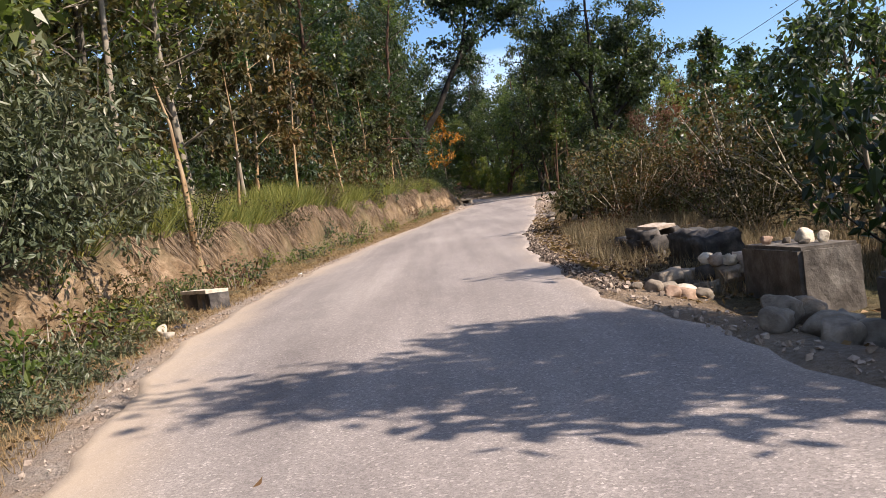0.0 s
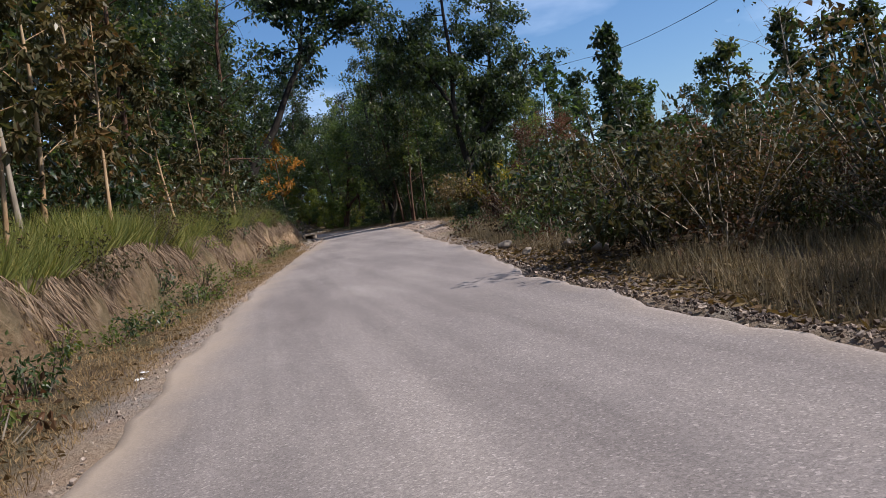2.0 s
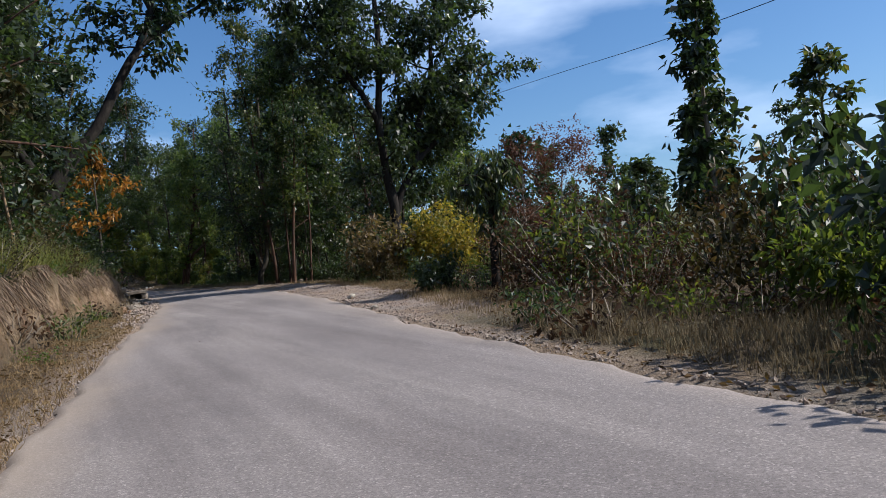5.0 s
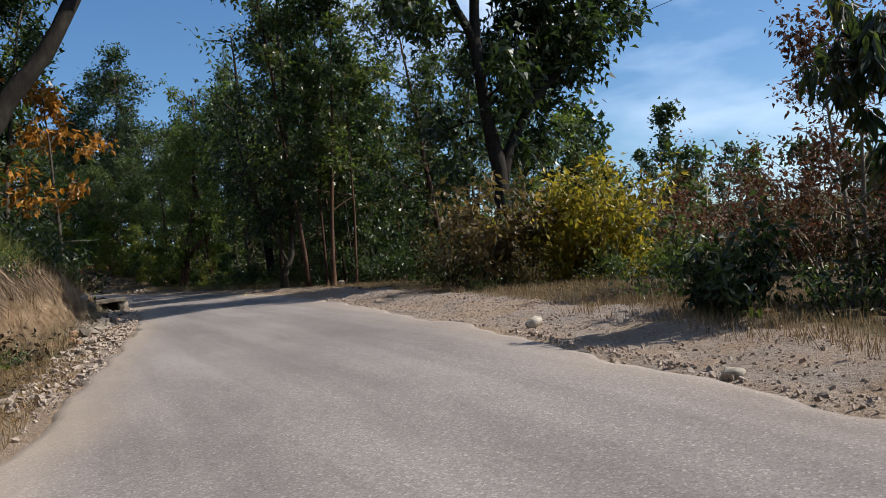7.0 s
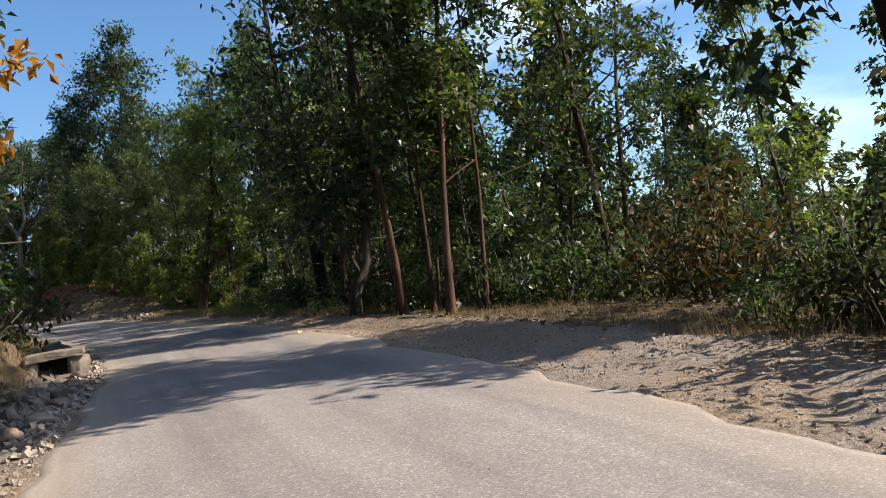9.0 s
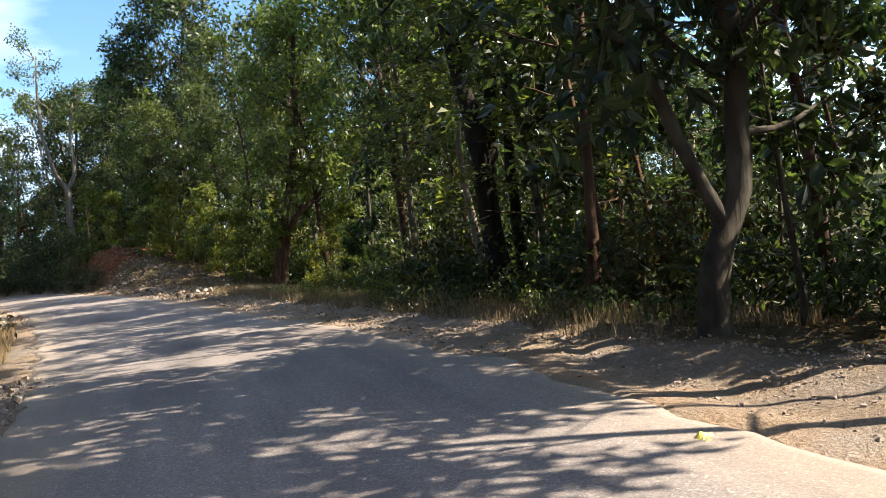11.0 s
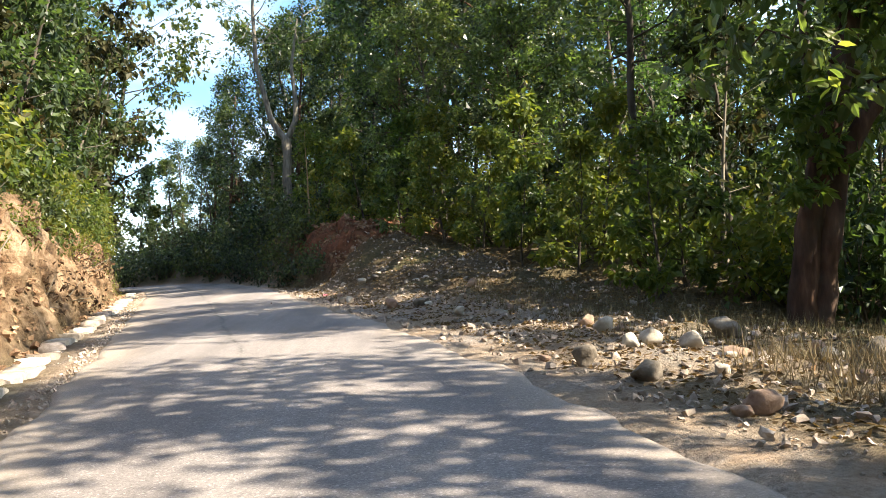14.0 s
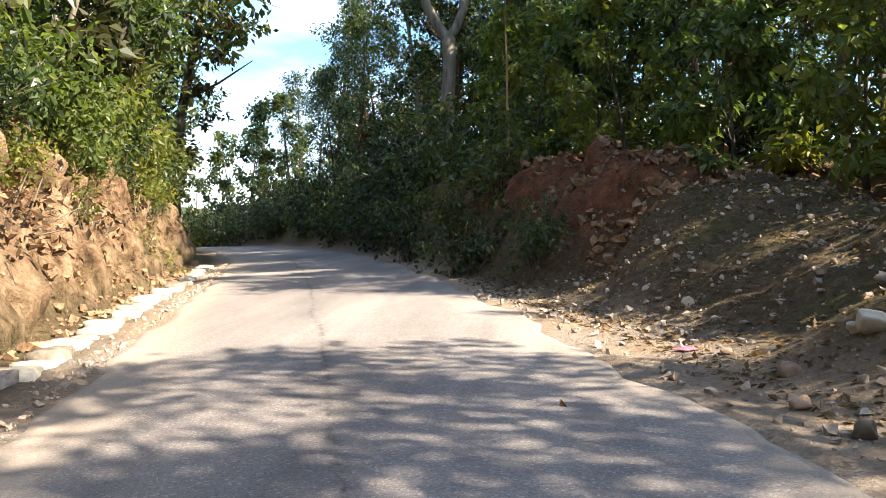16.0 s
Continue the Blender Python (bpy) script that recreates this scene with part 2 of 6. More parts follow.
def road_mat():
    """Old chip-seal asphalt: pale dusty aggregate, tan dust at the sides, smoother darker wheel tracks."""
    a = Mat("old_asphalt", 0.88, 0.25)
    chips = a.voronoi(70.0, "Color")
    sep = a.n.new("ShaderNodeSeparateColor")
    a.l.new(chips, sep.inputs[0])
    grain = a.noise(120.0, 3.0, rough=0.7)
    blot = a.noise(0.5, 4.0, (1.5, 0.4, 1))
    patch = a.noise(2.6, 4.0, (1, 0.6, 1))
    base = a.ramp(blot, [(0.3, (0.19, 0.163, 0.151)), (0.5, (0.24, 0.208, 0.193)), (0.7, (0.29, 0.252, 0.23))])
    base = a.mix(1.0, base, a.ramp(sep.outputs[0], [(0.0, 0.74), (0.5, 0.97), (0.9, 1.1), (1.0, 1.6)]), "MULTIPLY")
    base = a.mix(1.0, base, a.ramp(grain, [(0.3, 0.72), (0.7, 1.25)]), "MULTIPLY")
    base = a.mix(1.0, base, a.ramp(a.noise(1.1, 4.0, (2.6, 0.07, 1)), [(0.3, 0.84), (0.55, 1.0), (0.75, 1.1)]), "MULTIPLY")
    base = a.mix(a.math("MULTIPLY", a.attr("track"), a.ramp(patch, [(0.3, 0.2), (0.7, 0.75)])), base, a.mix(1.0, base, (0.66, 0.67, 0.69), "MULTIPLY"))
    dust = a.ramp(grain, [(0.25, (0.31, 0.235, 0.17)), (0.75, (0.46, 0.37, 0.28))])
    dusty = a.math("MULTIPLY", a.attr("dust"), a.ramp(a.noise(1.3, 5.0, (1, 0.35, 1), 0.65), [(0.25, 0.35), (0.6, 1.0)]))
    c = a.mix(dusty, base, dust)
    crack = a.math("MULTIPLY", a.attr("seam"), a.ramp(a.noise(6.0, 5.0, rough=0.8), [(0.44, 0.0), (0.6, 0.85)]))
    c = a.mix(crack, c, (0.04, 0.036, 0.033))
    a.bump(a.math("ADD", sep.outputs[0], a.math("MULTIPLY", grain, 0.7)), 0.35, 0.008)
    return a.color(c)


def stone_mat(name, lo, mid, hi, scale=6.0):
    a = Mat(name, 0.85, 0.3)
    n1, n2 = a.noise(scale, 6.0, rough=0.65), a.noise(scale * 7, 4.0)
    c = a.ramp(n1, [(0.3, lo), (0.52, mid), (0.75, hi)])
    c = a.mix(1.0, c, a.ramp(a.math("ADD", a.math("MULTIPLY", a.rand(), 0.5), a.math("MULTIPLY", a.island(), 0.5)), [(0.0, 0.6), (1.0, 1.3)]), "MULTIPLY")
    a.bump(a.math("ADD", n1, a.math("MULTIPLY", n2, 0.4)), 0.7, 0.02)
    return a.color(c)


EARTH, ASPHALT = ground_mat(), road_mat()
STONE = stone_mat("river_stone", (0.085, 0.068, 0.052), (0.19, 0.155, 0.12), (0.31, 0.265, 0.21))
RUBBLE = stone_mat("dark_rubble", (0.045, 0.033, 0.026), (0.11, 0.08, 0.062), (0.20, 0.155, 0.12), 8.0)
STONE_PALE = stone_mat("pale_stone", (0.24, 0.20, 0.155), (0.42, 0.365, 0.29), (0.56, 0.50, 0.42))
STONE_RED = stone_mat("reddish_stone", (0.16, 0.095, 0.065), (0.30, 0.20, 0.14), (0.43, 0.31, 0.23))
CONCRETE = stone_mat("weathered_concrete", (0.055, 0.045, 0.037), (0.135, 0.115, 0.097), (0.25, 0.225, 0.195), 4.5)
# mould-black; on the drain backing the black stands for shade inside
CONCRETE_BLACK = stone_mat("mould_blackened_concrete", (0.018, 0.016, 0.015), (0.05, 0.044, 0.04), (0.13, 0.11, 0.095), 4.5)
GRAVEL = stone_mat("gravel", (0.22, 0.165, 0.13), (0.37, 0.295, 0.235), (0.50, 0.42, 0.345), 9.0)
GRAVEL_RED = stone_mat("pinkish_gravel", (0.25, 0.18, 0.145), (0.43, 0.33, 0.27), (0.58, 0.48, 0.41), 9.0)
CLAY = stone_mat("broken_clay", (0.09, 0.05, 0.03), (0.27, 0.16, 0.09), (0.45, 0.32, 0.2), 5.0)
LITTER = leaf_mat("fallen_leaves", [(0.0, (0.07, 0.04, 0.022)), (0.5, (0.17, 0.10, 0.05)), (1.0, (0.30, 0.20, 0.10))], 0.15, 0.7)


def plain_mat(name, c, rough=0.6):
    a = Mat(name, rough, 0.4)
    return a.color(a.mix(1.0, c, a.ramp(a.noise(14.0, 4.0), [(0.3, 0.75), (0.7, 1.1)]), "MULTIPLY"))


CABLE = plain_mat("black_cable", (0.02, 0.02, 0.02))
PINK = plain_mat("pink_plastic", (0.75, 0.16, 0.22), 0.4)
WHITE = plain_mat("white_plastic", (0.75, 0.75, 0.73), 0.4)
YELLOW = plain_mat("yellow_leaf", (0.62, 0.52, 0.10), 0.5)
BLACKRAG = plain_mat("black_plastic", (0.025, 0.025, 0.03), 0.4)

# ---- the lie of the land ----
# the line of travel by y: x of the rider's line and height of the road under it
LINE_Y = [-70, -10, 0, 5, 10, 14, 20, 30, 40, 50, 60, 70, 76, 83, 90, 98, 106, 112, 120, 130, 142, 156, 175, 200, 700]
LINE_X = [14, 2.3, 0.0, -1.3, -2.02, -2.06, -1.75, -0.6, 0.7, 2.2, 3.4, 4.36, 4.45, 4.08, 3.25, 2.05, 0.36, -1.08, -3.0, -5.5, -9.0, -14.5, -24, -40, -40]
LINE_Z = [-2.2, -0.25, -0.03, 0.1, 0.36, 0.49, 0.7, 1.15, 1.58, 2.14, 2.57, 2.96, 3.18, 3.39, 3.6, 3.96, 4.28, 4.48, 4.76, 5.08, 5.42, 5.72, 5.9, 6.0, 6.0]
LE_Y, LE_X = [-20, 8, 20, 32, 45, 60, 75, 83, 92, 105, 122, 150], [-1.5, -1.3, -1.35, -1.6, -1.6, -1.25, -1.45, -1.8, -1.9, -1.85, -1.98, -2.1]
RE_Y, RE_X = [-20, 5, 10, 18, 23, 28, 34, 42, 48, 54, 62, 68, 75, 83, 90, 97, 105, 117, 122, 130, 150], [3.3, 3.35, 3.55, 3.66, 3.7, 3.98, 3.95, 3.72, 3.62, 3.5, 3.45, 3.15, 2.95, 2.9, 2.62, 2.5, 2.72, 2.68, 2.85, 3.05, 3.2]


def smooth_line(ys, vs):
    """A dense, softened table of a broken line, for np.interp."""
    g = np.arange(ys[0], ys[-1] + 1, 1.0)
    v = np.interp(g, ys, vs)
    k = np.array([1, 3, 5, 6, 5, 3, 1.0])
    k /= k.sum()
    return g, np.convolve(np.pad(v, 3, mode="edge"), k, "valid")


_lx, _lz, _le, _re = smooth_line(LINE_Y, LINE_X), smooth_line(LINE_Y, LINE_Z), smooth_line(LE_Y, LE_X), smooth_line(RE_Y, RE_X)


def line_x(y):
    return np.interp(y, *_lx)


def line_z(y):
    return np.interp(y, *_lz)


def wob(x, y, f, s=0.0):
    """Cheap smooth noise, about -1 to 1."""
    return (np.sin(x * f * 1.3 + y * f * 0.7 + s) + np.sin(x * f * -0.8 + y * f * 1.6 + 1.7 + 2 * s) + np.sin(x * f * 2.3 - y * f * 1.1 + 4.1 + s) * 0.6) / 2.6


_LAT = np.random.default_rng(77).uniform(-1, 1, (128, 128))


def vnoise(x, y, f):
    """Lattice noise of f cells a metre, about -1 to 1."""
    x, y = np.asarray(x) * f, np.asarray(y) * f
    i, j = np.floor(x).astype(int), np.floor(y).astype(int)
    u, v = x - i, y - j
    u, v = u * u * (3 - 2 * u), v * v * (3 - 2 * v)
    a, b, c, d = _LAT[i % 128, j % 128], _LAT[(i + 1) % 128, j % 128], _LAT[i % 128, (j + 1) % 128], _LAT[(i + 1) % 128, (j + 1) % 128]
    return (a * (1 - u) + b * u) * (1 - v) + (c * (1 - u) + d * u) * v


def step(v, a, b):
    t = np.clip((v - a) / (b - a), 0, 1)
    return t * t * (3 - 2 * t)


BANK_Y = [-40, 0, 20, 40, 57, 62, 67, 70, 72, 75, 90, 97, 103, 112, 122, 135, 160]
BANK_H = [1.6, 1.5, 1.35, 1.55, 1.5, 1.4, 1.2, 1.0, 0.75, 0.3, 0.6, 1.6, 2.6, 2.9, 3.1, 3.0, 2.4]
BANK_F = [-3.3, -3.1, -3.3, -3.35, -3.2, -2.75, -2.6, -2.55, -2.55, -2.9, -3.4, -3.3, -3.0, -3.15, -3.3, -3.5, -3.6]
BANK_W = [1.4, 1.0, 0.5, 0.45, 0.45, 0.5, 0.6, 0.6, 0.7, 1.6, 1.6, 1.2, 1.3, 1.5, 1.3, 1.2, 1.6]
HILL_Y = [-40, 60, 95, 100, 108, 116, 122, 127, 134, 145, 170]
HILL_H = [0.0, 0.0, -0.15, -0.1, -0.05, 0.75, 1.2, 2.2, 2.6, 2.3, 2.0]
HILL_W = [3, 3, 3, 3.0, 3.0, 2.6, 2.8, 2.2, 2.0, 2.2, 3]


def land(x, y):
    """Height of the ground at x, y (arrays), and the share of dirt, clay and red clay there."""
    x, y = np.asarray(x, float), np.asarray(y, float)
    lat = x - line_x(y)
    le, re = np.interp(y, *_le), np.interp(y, *_re)
    z = line_z(y) + 0.03 * np.clip(lat, -3, 5)
    on = (lat > le - 0.05) & (lat < re + 0.05)
    rough = 0.035 * wob(x, y, 2.1) + 0.02 * wob(x, y, 5.3, 2.0)
    off = np.maximum(le - lat, lat - re)
    z = z + np.where(off > 0, rough * step(off, 0, 0.6) - 0.03 * step(off, 0, 0.4) + 0.05 * step(off, 0.7, 1.6), -0.05)
    # cut bank on the uphill side
    f, h, w = np.interp(y, BANK_Y, BANK_F), np.interp(y, BANK_Y, BANK_H), np.interp(y, BANK_Y, BANK_W)
    f = f + 0.22 * wob(x * 0.2, y, 1.1) + 0.12 * wob(x * 0.2, y, 2.9, 1.0)
    h = h * (1 + 0.12 * wob(x * 0.1, y, 0.55, 3.0))
    up = np.clip((f - lat) / w, 0, 1)
    z = z + h * (up ** 0.8 * 0.85 + 0.15 * step(up, 0.1, 0.9)) + (0.10 * wob(x * 2.2, y, 1.9) + 0.26 * vnoise(x * 1.2, y, 1.3) + 0.18 * vnoise(x * 1.3, y + 9, 3.1) + 0.09 * vnoise(x, y, 6.5)) * np.sin(up * np.pi) * np.clip(h / 1.5, 0, 1.6) * np.where(y < 70, 0.45, 1.0)
    z = z + np.clip(f - w - lat, 0, 40) * 0.22 * np.interp(y, [66, 75, 92, 99], [1, 0.4, 0.4, 1])
    # shoulder, ditch and slopes on the other side
    hh, hw = np.interp(y, HILL_Y, HILL_H), np.interp(y, HILL_Y, HILL_W)
    s0 = np.interp(y, [100, 108, 125, 135], [3.6, 3.4, 4.0, 3.6]) + 0.2 * wob(x * 0.3, y, 1.3, 5.0)
    z = z + hh * step(lat, s0, s0 + hw) + np.where(hh > 0.4, (0.2 * vnoise(x, y, 0.8) + 0.12 * vnoise(x, y, 2.1)) * step(lat, s0, s0 + 1), 0)
    z = z - 0.10 * np.clip(lat - np.interp(y, [60, 75, 106, 112], [13, 6.0, 6.0, 13]), 0, 60) * np.interp(y, [107, 114], [1, 0.0])
    z = z - 0.36 * step(lat, 3.75, 4.9) * step(y, 1, 5) * (1 - step(y, 15.5, 19))
    z = z + (0.05 * vnoise(x, y, 2.7) + 0.03 * vnoise(x, y, 6.0)) * step(off, 0.3, 1.2)
    z = z + 0.06 * np.clip(lat - 8, 0, 40) * step(y, 104, 120)
    z = z + 0.25 * wob(x, y, 0.31) * step(np.abs(lat - 1), 7, 14)
    z = z + (0.3 * vnoise(x, y, 1.6) + 0.2 * vnoise(x, y, 3.7)) * step(y, 123, 126) * (1 - step(y, 132, 137)) * step(lat, s0, s0 + 1) * (1 - step(lat, 9, 11))
    dirt = np.where(lat > 0, (1 - step(off, 0.3, 1.1)) * np.interp(y, [0, 36, 44], [0.55, 0.6, 1.0]), (1 - step(off, 0.15, 0.9)) * 0.9)
    dirt = np.maximum(dirt, step(y, 38, 46) * (1 - step(y, 64, 76)) * (1 - step(lat, 5.4, 6.3)) * (lat > 2))
    dirt = np.maximum(dirt, step(y, 97, 103) * (1 - step(y, 122, 127)) * (1 - step(lat, np.interp(y, [108, 115], [4.4, 3.3]), np.interp(y, [108, 115], [7.0, 4.8]))) * (lat > 2) * 0.9)
    dirt = np.maximum(dirt, step(y, 66, 76) * (1 - step(y, 92, 100)) * (1 - step(lat, 4.2, 5.0)) * (lat > 2) * 0.8)
    clay = np.sin(np.clip(up, 0, 1) * np.pi) ** 0.6 * np.clip(h / 1.2, 0, 1) * np.where(y > 95, 1.0, (0.95 - 0.75 * step(up, 0.4, 0.75)) * np.interp(y, [8, 12, 18, 22, 42, 48], [0.5, 0.9, 0.9, 0.4, 0.4, 0.85]))
    red = step(y, 123.5, 126) * (1 - step(y, 131, 136)) * step(lat, s0 + 0.7, s0 + 1.4) * (1 - step(lat, 8.5, 10.5)) * 0.95
    red = np.maximum(red, 0.3 * clay * step(y, 96, 100) * (0.5 + 0.5 * wob(x, y, 0.9, 2.0)))
    return z, dirt * (1 - step(off, 40, 50)), clay, red


def gz(x, y):
    return float(land(np.array([x]), np.array([y]))[0][0])


def at(lat, y):
    return float(line_x(y)) + lat


def mesh_from(name, v, f, mat, smooth=False):
    me = bpy.data.meshes.new(name)
    me.from_pydata(np.asarray(v).tolist() if not isinstance(v, list) else v, [], np.asarray(f).tolist() if not isinstance(f, list) else f)
    me.materials.append(mat)
    if smooth:
        me.polygons.foreach_set("use_smooth", [True] * len(me.polygons))
    return me


def part(name, me, parent, label="", kind=""):
    ob = new(name, me)
    ob.parent = parent
    return tagged(ob, label, kind=kind)


def thing(name, label, category, group="", m=None):
    e = new(name)
    e.empty_display_size = 0.2
    if m is not None:
        e.matrix_world = m
    return tagged(e, label, category, group)


def float_attr(me, name, values):
    me.attributes.new(name, "FLOAT", "POINT").data.foreach_set("value", np.asarray(values, np.float32).ravel())


def spread(a, b, s, far, grow=1.22):
    """Even steps from a to b, then growing ones out to far on both sides."""
    core = list(np.arange(a, b, s)) + [b]
    for sign, start in ((-1, a), (1, b)):
        v, d = start, s
        while abs(v) < far:
            d *= grow
            v += sign * d
            core.append(v)
    return np.array(sorted(core))


def build_ground():
    us, vs = spread(-6.2, 8.2, 0.2, 700), spread(-4, 142, 0.36, 900)
    vs = np.unique(np.concatenate([vs, np.arange(97, 138, 0.15)]).round(3))
    us = np.unique(np.concatenate([us, np.arange(-4.8, -2.7, 0.1)]).round(3))
    U, V = np.meshgrid(us, vs)
    X = U + line_x(V)
    Z, dirt, clay, red = land(X, V)
    X = X + np.clip(clay + red, 0, 1) * (U < 20) * (0.30 * vnoise(V, Z * 1.4, 1.1) + 0.20 * vnoise(V + 5, Z * 1.3, 2.7) + 0.14 * vnoise(V, Z, 5.3) + 0.08 * vnoise(V + 3, Z, 9.7)) * 0.95
    nu, nv = len(us), len(vs)
    q = np.arange(nu * nv).reshape(nv, nu)
    f = np.stack([q[:-1, :-1], q[:-1, 1:], q[1:, 1:], q[1:, :-1]], -1).reshape(-1, 4)
    me = mesh_from("ground", np.stack([X, V, Z], -1).reshape(-1, 3), f, EARTH, True)
    scrub = step(np.abs(U - 1), 13, 20)
    for k, a in (("dirt", dirt), ("clay", clay), ("red", red), ("scrub", scrub)):
        float_attr(me, k, a)
    tagged(new("ground", me), "dry earth ground with leaf litter and clay cut banks", "ground", kind="structure")


def build_road():
    ys = np.arange(-14, 176, 0.3)
    n = 25
    rows, dust, track, seam = [], [], [], []
    for y in ys:
        le, re = np.interp(y, *_le), np.interp(y, *_re)
        le += 0.10 * wob(0, y, 1.7) + 0.06 * wob(0, y, 5.1, 1.0)
        re += 0.13 * wob(0, y, 1.4, 2.0) + 0.08 * wob(0, y, 4.3, 3.0)
        u = np.linspace(0, 1, n)
        u = np.concatenate([[0.0, 0.012], np.linspace(0.03, 0.97, n - 4), [0.988, 1.0]])
        mid = 0.2 + 0.06 * wob(0, y, 1.3)
        lat = np.sort(np.concatenate([le + (re - le) * u, [mid - 0.08, mid - 0.025, mid, mid + 0.025, mid + 0.08]]))
        u = (lat - le) / (re - le)
        x = line_x(y) + lat
        z = line_z(y) + 0.03 * np.clip(lat, -3, 5) + 0.012 * wob(x, y, 0.9) + 0.02 * (1 - (2 * u - 1) ** 2)
        z[0] -= 0.05
        z[-1] -= 0.06
        rows.append(np.stack([x, np.full(len(lat), y), z], -1))
        dust.append(np.maximum((1 - step(lat - le, 0.1, 0.85 + 0.25 * wob(0, y, 0.4))) * np.interp(y, [0, 14, 24], [1.0, 0.9, 0.6]), np.interp(y, [36, 46, 72, 82], [0.3, 0.45, 0.45, 0.4]) * (1 - step(re - lat, 0.05, np.interp(y, [36, 46, 72, 82], [0.4, 1.1, 1.1, 0.6])))))
        tr = np.exp(-((lat - 0.1) / 0.38) ** 2) + np.exp(-((lat - 1.9) / 0.4) ** 2) * 0.8
        track.append(np.clip(tr, 0, 1) * (0.6 + 0.4 * wob(x, y, 0.25)))
        seam.append(np.exp(-((lat - mid) / 0.03) ** 2) * step(y, 100, 104))
    v = np.array(rows)
    n = v.shape[1]
    q = np.arange(len(ys) * n).reshape(len(ys), n)
    f = np.stack([q[:-1, :-1], q[:-1, 1:], q[1:, 1:], q[1:, :-1]], -1).reshape(-1, 4)
    me = mesh_from("road", v.reshape(-1, 3), f, ASPHALT, True)
    for k, a in (("dust", dust), ("track", track), ("seam", seam)):
        float_attr(me, k, np.array(a))
    tagged(new("road", me), "narrow old asphalt road with dusty crumbling edges", "road", kind="structure")


def build_mountain():
    """A far wooded ridge beyond the valley."""
    n, m = 60, 14
    v = []
    for i in range(n):
        for j in range(m):
            a, r = radians(8 + 52 * i / (n - 1)), 1000 + 420 * j / (m - 1)
            h = 190 * math.sin(math.pi * min(1, j / (m - 1)) * 0.5) * (0.35 + 0.65 * (1 - i / (n - 1)) ** 0.8) + 14 * wob(a * 60, r * 0.02, 1.0) * j / m
            v.append((r * math.cos(a), r * math.sin(a), -40 + h))
    f = [(i * m + j, (i + 1) * m + j, (i + 1) * m + j + 1, i * m + j + 1) for i in range(n - 1) for j in range(m - 1)]
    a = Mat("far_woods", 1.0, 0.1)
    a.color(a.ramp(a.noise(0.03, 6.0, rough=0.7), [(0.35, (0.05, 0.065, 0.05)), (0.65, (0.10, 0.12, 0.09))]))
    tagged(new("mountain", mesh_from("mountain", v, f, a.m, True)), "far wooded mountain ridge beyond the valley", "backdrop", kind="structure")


build_ground()
build_road()
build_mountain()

# ---- plants ----


def unit(a):
    return a / np.maximum(np.linalg.norm(a, axis=-1, keepdims=True), 1e-9)


def leaf_geo(P, A, size, rng, wide=0.5, fine=False):
    """Leaves at points P along axes A: folded blades of 2 triangles, 4 where fine, or pairs of small ones."""
    small = not fine and size > 0.14 and wide != 0.6
    if small:
        P = np.concatenate([P, P + rng.normal(0, size * 0.6, P.shape)])
        A = np.concatenate([A, A + rng.normal(0, 0.6, A.shape)])
        size = size * 0.72
    n = len(P)
    A = unit(A)
    N = unit(rng.normal(0, 0.55, (n, 3)) + [0, 0, 0.9])
    S = unit(np.cross(A, N))
    N = np.cross(S, A)
    L = (size * rng.uniform(0.65, 1.3, n))[:, None]
    W = L * wide * rng.uniform(0.8, 1.15, n)[:, None] * 0.5
    if small:
        V = np.stack([P + A * L * 0.2 + S * W * 1.25, P + A * L + N * L * 0.1, P - S * W * 1.1 - N * L * 0.1], 1)
        return V.reshape(-1, 3), np.arange(n * 3).reshape(-1, 3)
    if fine:
        V = np.stack([P, P + A * L * 0.32 + S * W - N * L * 0.02, P + A * L * 0.66 + S * W * 0.8 - N * L * 0.05, P + A * L - N * L * 0.2,
                      P + A * L * 0.66 - S * W * 0.8 - N * L * 0.05, P + A * L * 0.32 - S * W - N * L * 0.02], 1)
        b = np.arange(n)[:, None] * 6
        F = np.concatenate([b + [0, 1, 2], b + [0, 2, 3], b + [0, 3, 4], b + [0, 4, 5]], 0)
        return V.reshape(-1, 3), F
    V = np.stack([P, P + A * L * 0.45 + S * W + N * L * 0.06, P + A * L - N * L * 0.14, P + A * L * 0.45 - S * W + N * L * 0.06], 1)
    b = np.arange(n)[:, None] * 4
    F = np.concatenate([b + [0, 1, 2], b + [0, 2, 3]], 0)
    return V.reshape(-1, 3), F


class Tubes:
    """Tapered tubes along broken lines, gathered into one mesh."""

    def __init__(self):
        self.v, self.f, self.n = [], [], 0

    def add(self, pts, radii, sides=6):
        pts = np.asarray(pts, float)
        d = unit(np.gradient(pts, axis=0))
        ref = np.array([1.0, 0, 0]) if abs(d[0][0]) < 0.8 else np.array([0, 1.0, 0])
        a = unit(np.cross(d, ref))
        b = np.cross(d, a)
        t = np.linspace(0, 2 * np.pi, sides, endpoint=False)
        r = np.asarray(radii)[:, None, None]
        ring = pts[:, None] + r * (np.cos(t)[None, :, None] * a[:, None] + np.sin(t)[None, :, None] * b[:, None])
        self.v.append(ring.reshape(-1, 3))
        m = len(pts)
        q = np.arange(m * sides).reshape(m, sides) + self.n
        r2 = np.roll(q, -1, 1)
        self.f += np.stack([q[:-1], r2[:-1], r2[1:], q[1:]], -1).reshape(-1, 4).tolist()
        self.f.append(q[-1].tolist())
        self.n += m * sides

    def mesh(self, name, mat):
        return mesh_from(name, np.concatenate(self.v), self.f, mat, True)


